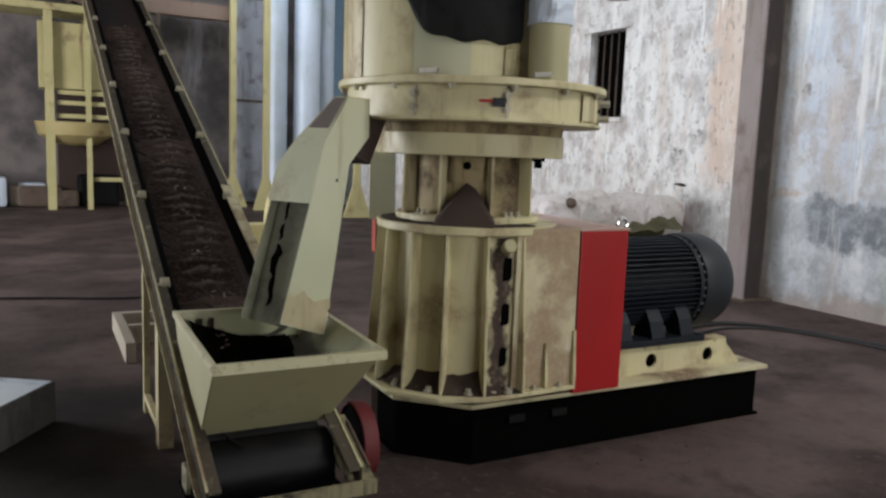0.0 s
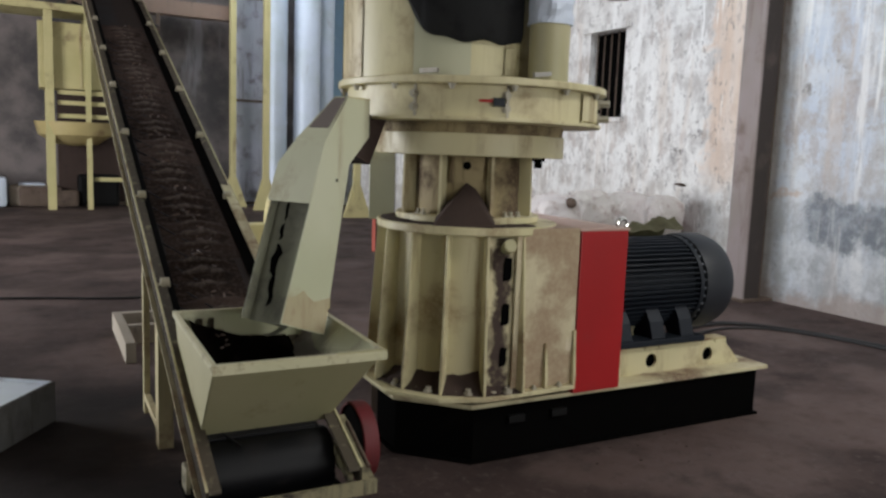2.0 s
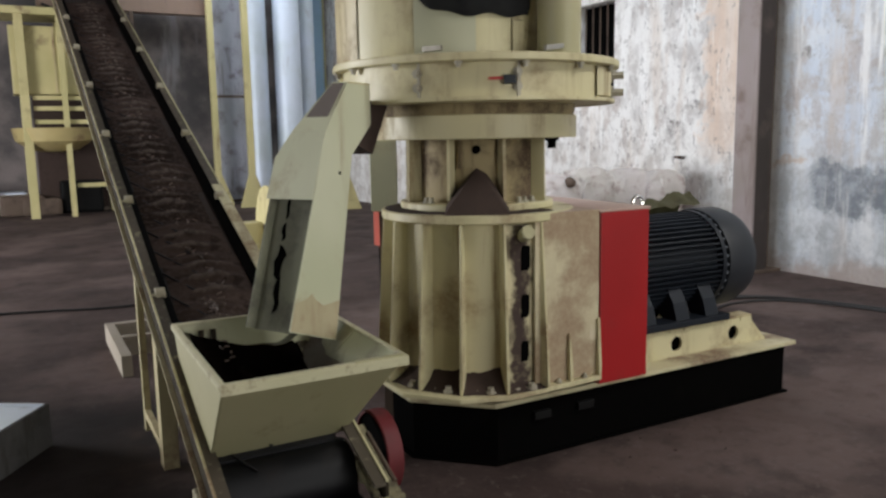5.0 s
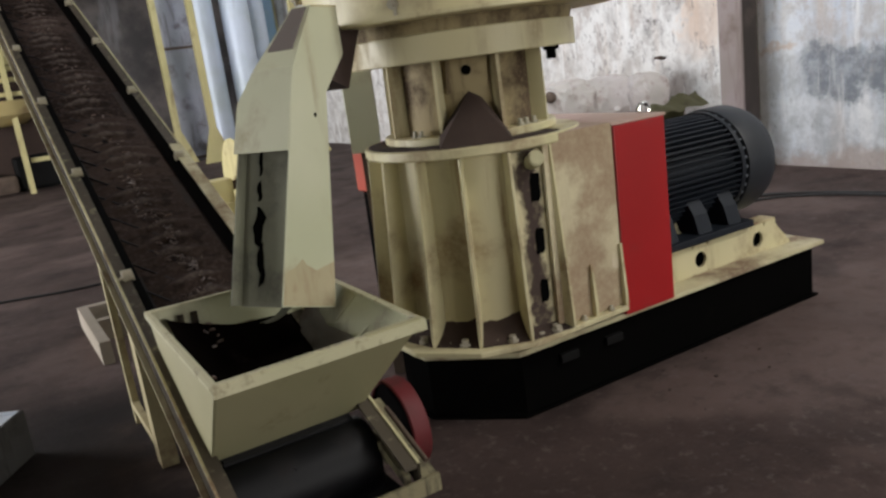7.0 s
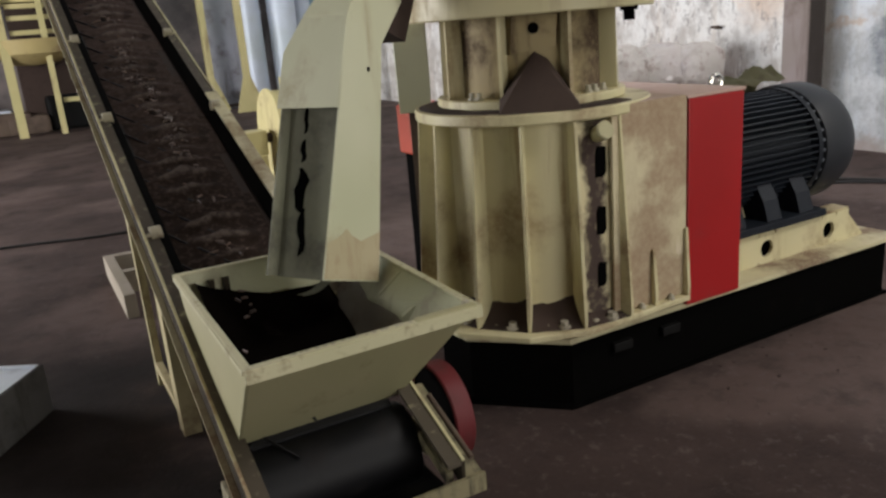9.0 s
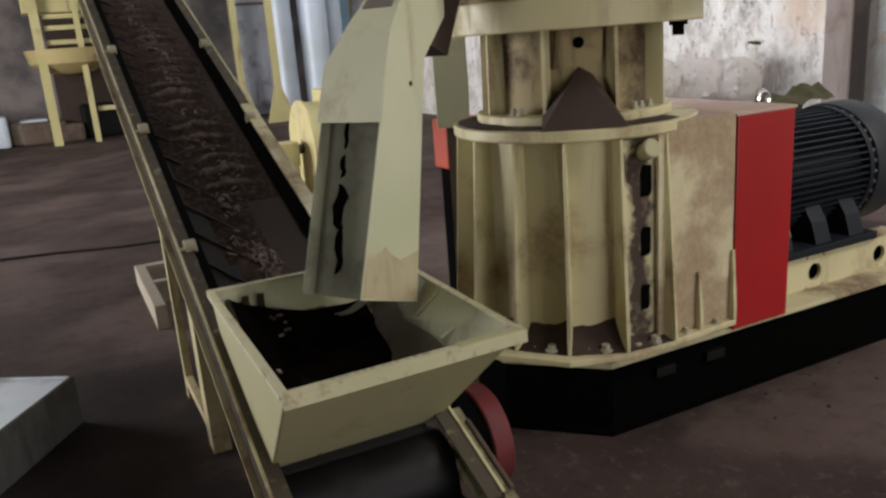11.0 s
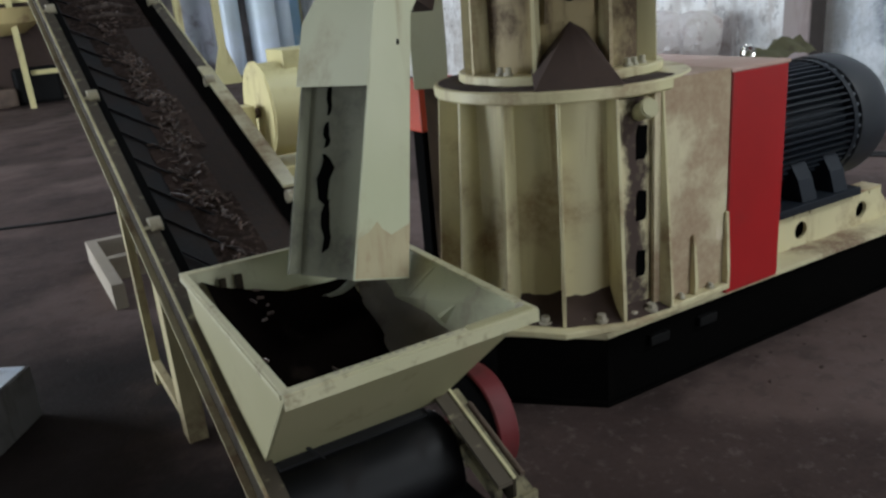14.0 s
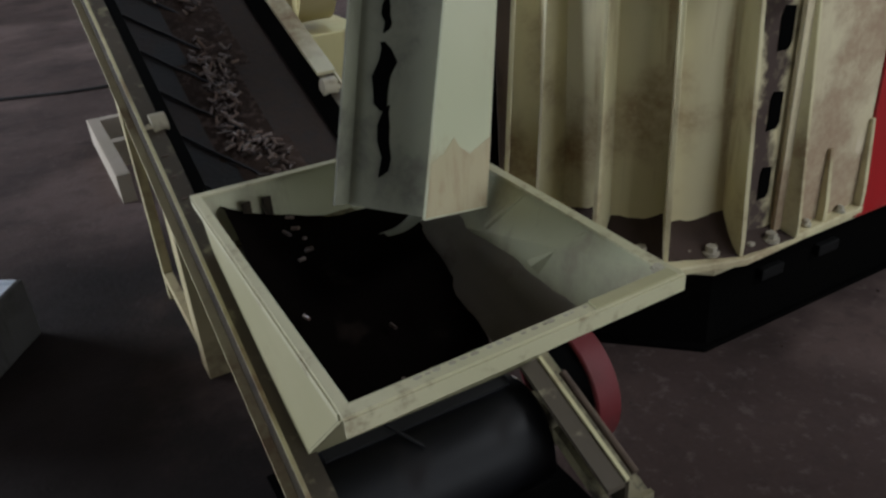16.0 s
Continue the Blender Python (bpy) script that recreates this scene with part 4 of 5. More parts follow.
def conveyor():
    c = thing("belt_conveyor", "inclined cream steel belt conveyor with rusty rails rising from the floor", "conveyor")
    for x0, x1, s in ((0.725, 0.735, 1), (1.315, 1.325, -1)):
        # rail web coloured dark for the shade it stands in
        r = part("side_rail", rail_section(bmesh.new(), x0, x1, -0.062, 0.02), RAIL_DARK, c, "side rail, its dark colour standing for shade")
        part("rail_flange", rail_section(bmesh.new(), *((x0 + 0.0105, x0 + 0.055) if s > 0 else (x1 - 0.055, x1 - 0.0105)), 0.008, 0.0195), FLANGE_PAINT, r, "dark flange with scraps of cream paint")
        part("rail_edge", rail_section(bmesh.new(), *((x0 - 0.0005, x0 + 0.0085) if s > 0 else (x1 - 0.0085, x1 + 0.0005)), 0.0205, 0.026), CREAM, r, "rubbed pale edge of the rail")
        part("rail_lip", rail_section(bmesh.new(), *((x0 - 0.022, x0 - 0.0005) if s > 0 else (x1 + 0.0005, x1 + 0.022)), -0.062, -0.055), CREAM, r)
        if s < 0:
            part("rail_cap", rail_section(bmesh.new(), x1 - 0.058, x1 + 0.002, 0.0215, 0.03, 4.3, 5.3), CREAM, r, "cream rail cap")
        # rubber skirt leaning in over the belt edge
        a, b = (0.782, BX0 + 0.022) if s > 0 else (1.268, BX1 - 0.022)
        pts = [(a, Y0 + 0.5, on_line(Y0 + 0.5, 0.012)), (b, Y0 + 0.5, on_line(Y0 + 0.5, BELT_DROP + 0.004)), (b, Y1, on_line(Y1, BELT_DROP + 0.004)), (a, Y1, on_line(Y1, 0.012))]
        part("skirt", slab(bmesh.new(), pts, (0, -0.004, 0.008)), SKIRT, c, "black rubber skirt")
        y = 4.24
        i = 0
        while y < 13:
            p = (0.765 if s > 0 else 1.285, y, on_line(y, 0.022))
            bm = tube(bmesh.new(), (p[0] - 0.012 * s, p[1], p[2]), (p[0] + 0.03 * s, p[1], p[2] + 0.004), 0.030, 0.026, seg=14)
            tube(bm, (p[0] - 0.03 * s, p[1], p[2] - 0.012), (p[0] - 0.012 * s, p[1], p[2] - 0.004), 0.012, seg=8)
            part("idler_stub", bm, STUB, r, "pale idler axle end", smooth=True)
            for q in (0.12, 0.2, 0.28):
                part("rail_hole", tube(bmesh.new(), (p[0] - 0.012 * s, y - q, on_line(y - q, 0.0185)), (p[0] - 0.012 * s, y - q, on_line(y - q, 0.0205)), 0.009, seg=10), RUST, r)
            y += 0.925
            i += 1
    belt = part("belt", slab(bmesh.new(), [(BX0, DRUM_Y, on_line(DRUM_Y, BELT_DROP)), (BX1, DRUM_Y, on_line(DRUM_Y, BELT_DROP)), (BX1, Y1, on_line(Y1, BELT_DROP)), (BX0, Y1, on_line(Y1, BELT_DROP))], (0, 0.004, -0.01)), BELT, c, "dark rubber belt with chevron cleats and dust")
    low = BELT_DROP - 2 * DRUM_R
    part("return_belt", slab(bmesh.new(), [(BX0, DRUM_Y + 0.05, on_line(DRUM_Y + 0.05, low)), (BX1, DRUM_Y + 0.05, on_line(DRUM_Y + 0.05, low)), (BX1, Y1, on_line(Y1, low)), (BX0, Y1, on_line(Y1, low))], (0, 0.004, -0.008)), RUBBER, c)
    drum = part("tail_drum", tube(bmesh.new(), (BX0 - 0.03, DRUM_Y, DRUM_Z), (BX1 + 0.03, DRUM_Y, DRUM_Z), DRUM_R, seg=40), painted("shiny_black_rubber", (0.006, 0.0062, 0.008), (0.02, 0.018, 0.018), 0.5, 0.5, False, 2.5, 0.2), c, "shiny black tail drum", smooth=True)
    part("drum_rim", tube(bmesh.new(), (BX1 + 0.0305, DRUM_Y, DRUM_Z), (BX1 + 0.036, DRUM_Y, DRUM_Z), DRUM_R * 0.97, seg=40), BRIGHT, drum, "bright worn end ring")
    part("shaft", tube(bmesh.new(), (0.70, DRUM_Y, DRUM_Z), (1.40, DRUM_Y, DRUM_Z), 0.02, seg=16), STEEL, drum)
    # black pan added to fill the dark gap below the drum
    zp = max(0.012, DRUM_Z - DRUM_R - 0.04)
    part("added_pan", boxed(0.737, 1.384, 2.95, 3.62, zp, zp + 0.006), BLACK, c, "black pan added to fill the dark under the drum")
    # take-up slot and end piece on each rail
    for x0, x1 in ((0.70, 0.722), (1.327, 1.352)):
        part("bearing_block", boxed(x0, x1, DRUM_Y - 0.05, DRUM_Y + 0.05, DRUM_Z - 0.05, DRUM_Z + 0.05, 0.008), CREAM_WORN, c)
    part("end_plate", slab(bmesh.new(), [(0.725, Y0 - 0.013, on_line(Y0, -0.085)), (1.385, Y0 - 0.013, on_line(Y0, -0.085)), (1.385, Y0 - 0.013, on_line(Y0, -0.03)), (0.725, Y0 - 0.013, on_line(Y0, -0.03))], (0, 0.012, 0)), CREAM_WORN, c)
    take = part("take_up_plate", slab(bmesh.new(), [(1.327, Y0, on_line(Y0, -0.04)), (1.385, Y0, on_line(Y0, -0.04)), (1.385, 3.3, on_line(3.3, -0.04)), (1.327, 3.3, on_line(3.3, -0.04))], (0, 0.003, -0.008)), CREAM_WORN, c, "worn take-up plate")
    part("take_up_bar", rail_section(bmesh.new(), 1.275, 1.30, -0.06, -0.03, 2.96, 3.12), CREAM_WORN, take)
    part("take_up_screw", tube(bmesh.new(), (1.36, Y0 + 0.02, on_line(Y0 + 0.02, 0.0)), (1.36, 3.2, on_line(3.2, 0.0)), 0.009, seg=10), RUST, take)
    # legs
    for x in (0.735, 1.285):
        for y0, y1, wy in ((4.30, 4.30, 0.10), (4.87, 4.87, 0.05)):
            zt = on_line(y0, -0.063)
            part("leg", boxed(x + 0.001, x + (0.075 if wy > 0.06 else 0.035), y0 - wy / 2, y0 + wy / 2, 0.0, zt, 0.003), CREAM_DIRTY, c)
        part("foot_bar", boxed(x + 0.001, x + 0.034, 4.3501, 4.8449, 0.08, 0.12, 0.003), CREAM_DIRTY, c)
        for y0 in (12.6, 14.2):
            part("hanger_rod", tube(bmesh.new(), (x, y0, on_line(y0, -0.03)), (x, y0, 6.49), 0.012, seg=10), RUST, c)
    for y0 in (4.30,):
        part("cross_bar", boxed(0.8115, 1.2845, y0 - 0.02, y0 + 0.02, 0.2, 0.25, 0.003), CREAM, c)
    # red pulley on the tail shaft
    thing_pulley(c)
    return c, belt


def thing_pulley(c):
    px, r = 1.422, 0.17
    bm = bmesh.new()
    seg = 48
    prof = [(0.158, 0.0), (0.166, 0.0), (r, 0.004), (r, 0.066), (0.166, 0.07), (0.158, 0.07), (0.158, 0.0)]
    rings = []
    cy, cz = 3.31, 0.29
    for i in range(seg):
        a = 2 * math.pi * i / seg
        rings.append([bm.verts.new((px + x, cy + q * math.cos(a), cz + q * math.sin(a))) for q, x in prof[:-1]])
    for i in range(seg):
        j = (i + 1) % seg
        for k in range(6):
            bm.faces.new((rings[i][k], rings[j][k], rings[j][(k + 1) % 6], rings[i][(k + 1) % 6]))
    w = part("pulley", bm, RED_DUSTY, c, "red drive pulley, dull with dust", smooth=True)
    part("pulley_disc", tube(bmesh.new(), (px + 0.012, cy, cz), (px + 0.03, cy, cz), 0.1585, seg=40), BLACK, w)
    part("pulley_hub", tube(bmesh.new(), (px - 0.01, cy, cz), (px + 0.09, cy, cz), 0.045, seg=24), STEEL, w, smooth=True)
    return w


CONVEYOR, BELT_OB = conveyor()


HOP_RIM = [Vector(q) for q in ((0.746, 2.893, 0.803), (1.404, 2.922, 0.794), (1.404, 3.81, 0.806), (0.75, 3.79, 0.815))]
HOP_FOOT = [Vector((x, y, on_line(y, -0.028))) for x, y in ((0.765, 3.27), (1.29, 3.27), (1.29, 3.76), (0.765, 3.76))]


def hopper():
    h = thing("feed_hopper", "cream sheet-steel hopper with a folded rim over the belt", "hopper", (1.07, 3.37, 0.45))
    at0 = Vector((1.07, 3.37, 0.45))
    filmed = painted("grey_filmed_paint", (0.50, 0.50, 0.35), (0.33, 0.30, 0.22), 0.9, 0.7, scale=2)
    inner = painted("dark_inner_paint", (0.30, 0.28, 0.185), (0.07, 0.055, 0.04), 0.95, 0.8, scale=2.5)
    out = (Vector((0, -1, 0)), Vector((1, 0, 0)), Vector((0, 1, 0)), Vector((-1, 0, 0)))
    names = ("front_wall", "right_wall", "rear_wall", "left_wall")
    skins = (CREAM_CLEAN, filmed, filmed, CREAM_CLEAN)
    for i in range(4):
        j = (i + 1) % 4
        a, b, c, d = (q - at0 for q in (HOP_RIM[i], HOP_RIM[j], HOP_FOOT[j], HOP_FOOT[i]))
        wall = part(names[i], slab(bmesh.new(), [a, b, c, d], -out[i] * 0.004), skins[i], h, "dusty sloping hopper side" if i == 1 else "")
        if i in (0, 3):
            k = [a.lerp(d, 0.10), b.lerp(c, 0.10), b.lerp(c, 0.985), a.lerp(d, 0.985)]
            part("lining", slab(bmesh.new(), [q - out[i] * 0.0055 for q in k], -out[i] * 0.002), inner, wall, "dark inner face")
    # rim of angle bar, narrow on its top
    wide = (0.020, 0.017, 0.014, 0.012)
    deep = (0.030, 0.022, 0.020, 0.014)
    rubbed = painted("rim_paint", (0.56, 0.53, 0.36), (0.27, 0.22, 0.14), 0.6, 0.5, False, 9)
    for i in range(4):
        j = (i + 1) % 4
        a, b = HOP_RIM[i] - at0, HOP_RIM[j] - at0
        way = (b - a).normalized()
        a, b = a - way * (0.008 if i in (0, 2) else -0.012), b + way * (0.008 if i in (0, 2) else -0.012)
        bm = slab(bmesh.new(), [a + out[i] * 0.006, b + out[i] * 0.006, b - out[i] * wide[i], a - out[i] * wide[i]], (0, 0, 0.005))
        slab(bm, [a + out[i] * 0.0062, b + out[i] * 0.0062, b + out[i] * 0.0062 - Vector((0, 0, deep[i])), a + out[i] * 0.0062 - Vector((0, 0, deep[i]))], out[i] * 0.004)
        part("rim", bm, rubbed, h)
    # lap strip welded on the front rim, its weld beads, and a corner bolt
    a, b = HOP_RIM[0] - at0, HOP_RIM[1] - at0
    strip = slab(bmesh.new(), [a.lerp(b, u) + Vector((0, dy, 0.0052)) for u, dy in ((0.70, -0.006), (0.985, -0.006), (0.985, 0.019), (0.70, 0.019))], (0, 0, 0.004))
    part("lap_strip", strip, CREAM_CLEAN, h, "pale welded lap strip")
    random.seed(6)
    for k in range(16):
        u = 0.18 + 0.5 * k / 15 + random.uniform(-0.01, 0.01)
        bm = bmesh.new()
        bmesh.ops.create_icosphere(bm, subdivisions=1, radius=random.uniform(0.003, 0.006), matrix=Matrix.Translation(a.lerp(b, u) + Vector((0, 0.012, 0.005))) @ Matrix.Diagonal((1.6, 1, 0.5, 1)))
        part("weld_bead", bm, BOLT, h)
    part("rim_bolt", bolt(bmesh.new(), b + Vector((-0.022, 0.030, 0.005)), (0, 0, 1), 0.009, 0.006), BOLT, h)
    # wedges added inside the right wall, shaped after shadow triangles
    def on_right(u, v, off=0.0):
        q = HOP_RIM[1].lerp(HOP_RIM[2], u).lerp(HOP_FOOT[1].lerp(HOP_FOOT[2], u), v)
        return q - at0 - Vector((off, 0, 0))
    for u in (0.27, 0.52):
        bm = bmesh.new()
        pts = [bm.verts.new(q) for q in (on_right(u - 0.004, 0.04, 0.005), on_right(u + 0.004, 0.04, 0.005), on_right(u + 0.10, 0.42, 0.005), on_right(u - 0.02, 0.46, 0.005), on_right(u + 0.03, 0.40, 0.026))]
        bmesh.ops.convex_hull(bm, input=pts)
        part("shadow_wedge", bm, filmed, h)
    for x in (0.845, 0.895):
        part("rear_strap", boxed(x - at0.x, x + 0.022 - at0.x, 3.752 - at0.y, 3.762 - at0.y, 0.24, 0.335, 0.002), RAIL_DARK, h)
    part("rear_ledge", boxed(0.80 - at0.x, 1.12 - at0.x, 3.742 - at0.y, 3.765 - at0.y, 0.235, 0.243, 0.002), CREAM_WORN, h)
    return h


hopper()


def hopper_dust():
    """A skin of grey-brown dust lying on the lower half of the sloping side, with a ragged lower edge."""
    bm = bmesh.new()
    n, k = 26, 14
    grid = []
    for i in range(n):
        row = []
        for j in range(k):
            u, v = i / (n - 1), j / (k - 1)
            top = 0.44 - 0.05 * u + 0.015 * math.sin(11 * u)
            low = 0.93 - 0.10 * math.sin(3.0 * u + 0.4) + 0.03 * noise.noise(Vector((u * 7, 0, 3)))
            w = top + (low - top) * v
            uu = 0.04 + 0.88 * u
            q = HOP_RIM[1].lerp(HOP_RIM[2], uu).lerp(HOP_FOOT[1].lerp(HOP_FOOT[2], uu), w)
            swell = 0.006 + 0.075 * v * (0.5 + 0.5 * math.sin(2.6 * u + 0.3)) + 0.006 * noise.noise(Vector((u * 9, v * 5, 1)))
            row.append(bm.verts.new(q - Vector((swell, 0, 0))))
        grid.append(row)
    for i in range(n - 1):
        for j in range(k - 1):
            bm.faces.new((grid[i][j], grid[i + 1][j], grid[i + 1][j + 1], grid[i][j + 1]))
    bmesh.ops.solidify(bm, geom=bm.faces[:], thickness=0.004)
    tagged(part("wood_dust", bm, painted("pale_wood_dust", (0.40, 0.36, 0.315), (0.22, 0.18, 0.15), 0.7, 0.97, False, 3), smooth=True), "brown wood dust caked on the hopper side", "dust", kind="stuff")


hopper_dust()


def hopper_fill():
    bm = bmesh.new()
    n, k = 22, 22
    grid = []
    for i in range(n):
        row = []
        for j in range(k):
            u, v = i / (n - 1), j / (k - 1)
            x, y = 0.80 + 0.445 * u, 3.305 + 0.475 * v
            p = Vector((x * 9, y * 9, 1.3))
            edge = min(1.0, 9 * v, 9 * (1 - v))
            row.append(bm.verts.new((x, y, on_line(y, BELT_DROP) + edge * (0.045 + 0.02 * noise.noise(p) + 0.008 * noise.noise(p * 4)) + 0.03 * u * u + 0.09 * (1 - u) ** 3 + 0.07 * (1 - u) ** 2 * v + 0.05 * v ** 3 * min(1.0, 2.5 * u) * (1 - 0.5 * u))))
        grid.append(row)
    for i in range(n - 1):
        for j in range(k - 1):
            bm.faces.new((grid[i][j], grid[i + 1][j], grid[i + 1][j + 1], grid[i][j + 1]))
    # added pile, coloured near black because the hopper's bottom gets no light
    fill = painted("near_black_fill", (0.0035, 0.0027, 0.0024), (0.012, 0.009, 0.0075), 0.5, 0.97, False, 5, 0.0)
    tagged(part("shade_fill", bm, fill, smooth=True), "near-black fill added for the shaded bottom of the hopper", "dust", kind="stuff")


hopper_fill()


def hopper_pellets():
    random.seed(31)
    bm = bmesh.new()
    for k in range(9):
        x, y = random.gauss(0.93, 0.04), random.gauss(3.62, 0.07)
        if k > 6:
            x, y = random.uniform(0.85, 1.15), random.uniform(3.35, 3.6)
        z = on_line(y, BELT_DROP) + 0.075 + 0.09 * max(0.0, (1.245 - x) / 0.445) ** 3 + 0.10 * max(0.0, (1.245 - x) / 0.445) ** 2 * (y - 3.305) / 0.475
        a = random.uniform(0, 6.28)
        l = random.uniform(0.006, 0.011)
        d = Vector((math.cos(a) * l, math.sin(a) * l, random.uniform(-0.004, 0.006)))
        tube(bm, Vector((x, y, z)) - d, Vector((x, y, z)) + d, 0.0042, seg=6)
    tagged(part("loose_pellets", bm, PELLET), "few brown pellets lying on the near-black fill in the hopper", "pellets", kind="stuff")


hopper_pellets()


def floor_chips():
    random.seed(9)
    bm = bmesh.new()
    for _ in range(45):
        a = random.random()
        x, y = (random.uniform(1.5, 4.6), 3.42 - abs(random.gauss(0, 0.22))) if a < 0.6 else (random.uniform(-0.8, 2.4), random.uniform(2.2, 6.5))
        r = random.uniform(0.003, 0.008)
        m = pose(x, y, 0, 0, 0, random.uniform(0, 360))
        box(bm, -r, r, -r * random.uniform(0.4, 0.9), r * 0.7, 0, r * random.uniform(0.4, 0.9), 0.0, m)
    tagged(part("floor_chips", bm, DUST), "small dark chips and pellet crumbs scattered on the floor", "debris", kind="stuff")


floor_chips()


# ---- discharge chute from the ring case to the hopper ----
U = Vector((-0.83, -0.558, 0))
V = Vector((-0.558, 0.83, 0))
P0 = Vector((1.10, 3.31, 0))
CW = 0.215


def chute():
    c = thing("discharge_chute", "cream steel discharge chute hanging from the ring case into the hopper", "chute", P0 + Vector((0, 0, 0.8)))
    base = P0 + Vector((0, 0, 0.8))

    def at(r, z, w=0.0):
        return P0 - U * r + V * w + Vector((0, 0, z)) - base
    side = [(0.0, 0.84), (0.30, 0.735), (0.465, 1.50), (0.62, 1.63), (0.62, 1.80), (0.45, 1.80), (0.285, 1.60)]
    far = [(0.0, 0.84), (0.30, 0.735), (0.465, 1.50), (0.40, 1.56), (0.25, 1.51)]
    part("near_side", slab(bmesh.new(), [at(r, z) for r, z in side], V * 0.005), CHUTE_PAINT, c, "smooth cream side plate, dusty at its lower end")
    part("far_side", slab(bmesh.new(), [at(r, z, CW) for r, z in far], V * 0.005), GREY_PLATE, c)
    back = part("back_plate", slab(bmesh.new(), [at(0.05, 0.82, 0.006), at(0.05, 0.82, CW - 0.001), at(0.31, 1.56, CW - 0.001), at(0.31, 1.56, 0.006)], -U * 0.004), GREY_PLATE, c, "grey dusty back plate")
    # torn dark slits down the back plate
    for z0, z1, w0, w1, d in ((0.885, 1.03, 0.57, 0.70, 0.03), (1.015, 1.15, 0.60, 0.80, -0.03), (1.165, 1.235, 0.66, 0.75, 0.02), (1.25, 1.34, 0.66, 0.73, 0.01)):
        pts = []
        for k in range(14):
            a = 2 * math.pi * k / 14
            z = (z0 + z1) / 2 + (z1 - z0) / 2 * math.sin(a)
            w = CW * ((w0 + w1) / 2 + d * math.sin(3 * a) + (w1 - w0) / 2 * math.cos(a) * (1 + 0.3 * math.sin(5 * a + z0)))
            pts.append(at(0.0185 + (z - 0.735) * 0.3515, z, w))
        part("slit", slab(bmesh.new(), pts, U * 0.002), DARK, back)
    part("front_flap", slab(bmesh.new(), [at(0.178, 1.335, -0.002), at(0.178, 1.335, CW + 0.012), at(0.245, 1.50, CW + 0.012), at(0.285, 1.60, CW * 0.78), at(0.285, 1.60, -0.002)], U * 0.006), CHUTE_PAINT, c, "cream front flap")
    top = part("top_cover", slab(bmesh.new(), [at(0.285, 1.60, -0.002), at(0.285, 1.60, CW * 0.78), at(0.45, 1.80, CW * 0.36), at(0.45, 1.80, -0.002)], Vector((0, 0, 0.006))), CHUTE_PAINT, c)
    part("dust_patch", slab(bmesh.new(), [at(0.33, 1.661, 0.02), at(0.33, 1.661, CW * 0.58), at(0.44, 1.795, CW * 0.33), at(0.44, 1.795, 0.012)], Vector((0, 0, 0.006))), painted("grey_dust", (0.16, 0.135, 0.125), (0.2, 0.2, 0.22), 0.6, 0.9, False), top, "grey dust")
    part("top_lid", slab(bmesh.new(), [at(0.45, 1.80, -0.002), at(0.45, 1.80, CW * 0.36), at(0.62, 1.80, CW * 0.36), at(0.62, 1.80, -0.002)], Vector((0, 0, 0.006))), CREAM, c)
    part("neck_joint", slab(bmesh.new(), [at(0.50, 1.555, 0.02), at(0.66, 1.50, 0.02), at(0.80, 1.72, 0.02), at(0.60, 1.74, 0.02)], V * (CW - 0.04)), DUST, c, "dusty brown joint to the ring case")
    part("dusty_end", slab(bmesh.new(), [at(r, z, -0.0012) for r, z in ((0.003, 0.843), (0.296, 0.74), (0.335, 0.90), (0.22, 0.90), (0.17, 0.935), (0.15, 0.962), (0.10, 0.945), (0.045, 0.945))], V * 0.001), painted("dusty_end_paint", (0.49, 0.425, 0.285), (0.36, 0.28, 0.18), 0.8, 0.7, scale=3), c, "lower end brown with dust")
    part("pin_hole", tube(bmesh.new(), at(0.37, 1.43, -0.002), at(0.37, 1.43, 0.003), 0.008, seg=12), DARK, c)
    # curved steel lip at the mouth
    bm = bmesh.new()
    rows = []
    for i in range(9):
        a = i / 8
        r, z, w = 0.11 - 0.07 * a, 0.80 - 0.035 * a - 0.012 * math.sin(a * 3.1), 0.020 - 0.008 * a
        rows.append([bm.verts.new(at(r, z + 0.6 * w * math.sin(math.pi * j / 6), 0.07 + 0.06 * a + w * (j / 3 - 1))) for j in range(7)])
    for i in range(8):
        for j in range(6):
            bm.faces.new((rows[i][j], rows[i + 1][j], rows[i + 1][j + 1], rows[i][j + 1]))
    bmesh.ops.solidify(bm, geom=bm.faces[:], thickness=0.005)
    part("lip", bm, GREY_PLATE, c, "curved dusty steel lip", smooth=True)


chute()


def guard_post():
    """Pale upright plate behind the chute, and the red box beside the mill."""
    g = thing("support_plate", "pale cream upright plate behind the discharge chute", "steel plate", (1.985, 4.36, 0))
    g.rotation_euler = (0, 0, radians(-38))
    bm = slab(bmesh.new(), [(x, 0, z) for x, z in ((-0.072, 1.17), (0.072, 1.17), (0.078, 1.30), (0.076, 1.57), (0.056, 1.605), (-0.034, 1.615), (-0.064, 1.60), (-0.076, 1.56))], (0, 0.014, 0))
    bmesh.ops.bevel(bm, geom=bm.edges[:], offset=0.003, segments=1, affect="EDGES")
    part("plate", bm, CHUTE_PAINT, g)
    part("stem", boxed(-0.03, 0.03, 0.001, 0.013, 0, 1.169, 0.003), RUST, g)
    r = thing("red_box", "small orange-red metal box behind the mill", "box", (2.35, 5.0, 0))
    part("stand", boxed(-0.10, 0.10, -0.05, 0.05, 0, 0.88, 0.005), BLACK, r)
    part("case", boxed(-0.12, 0.12, -0.08, 0.08, 0.88, 1.14, 0.01), painted("orange_red_paint", (0.5, 0.06, 0.025), (0.3, 0.06, 0.03), 0.3), r)


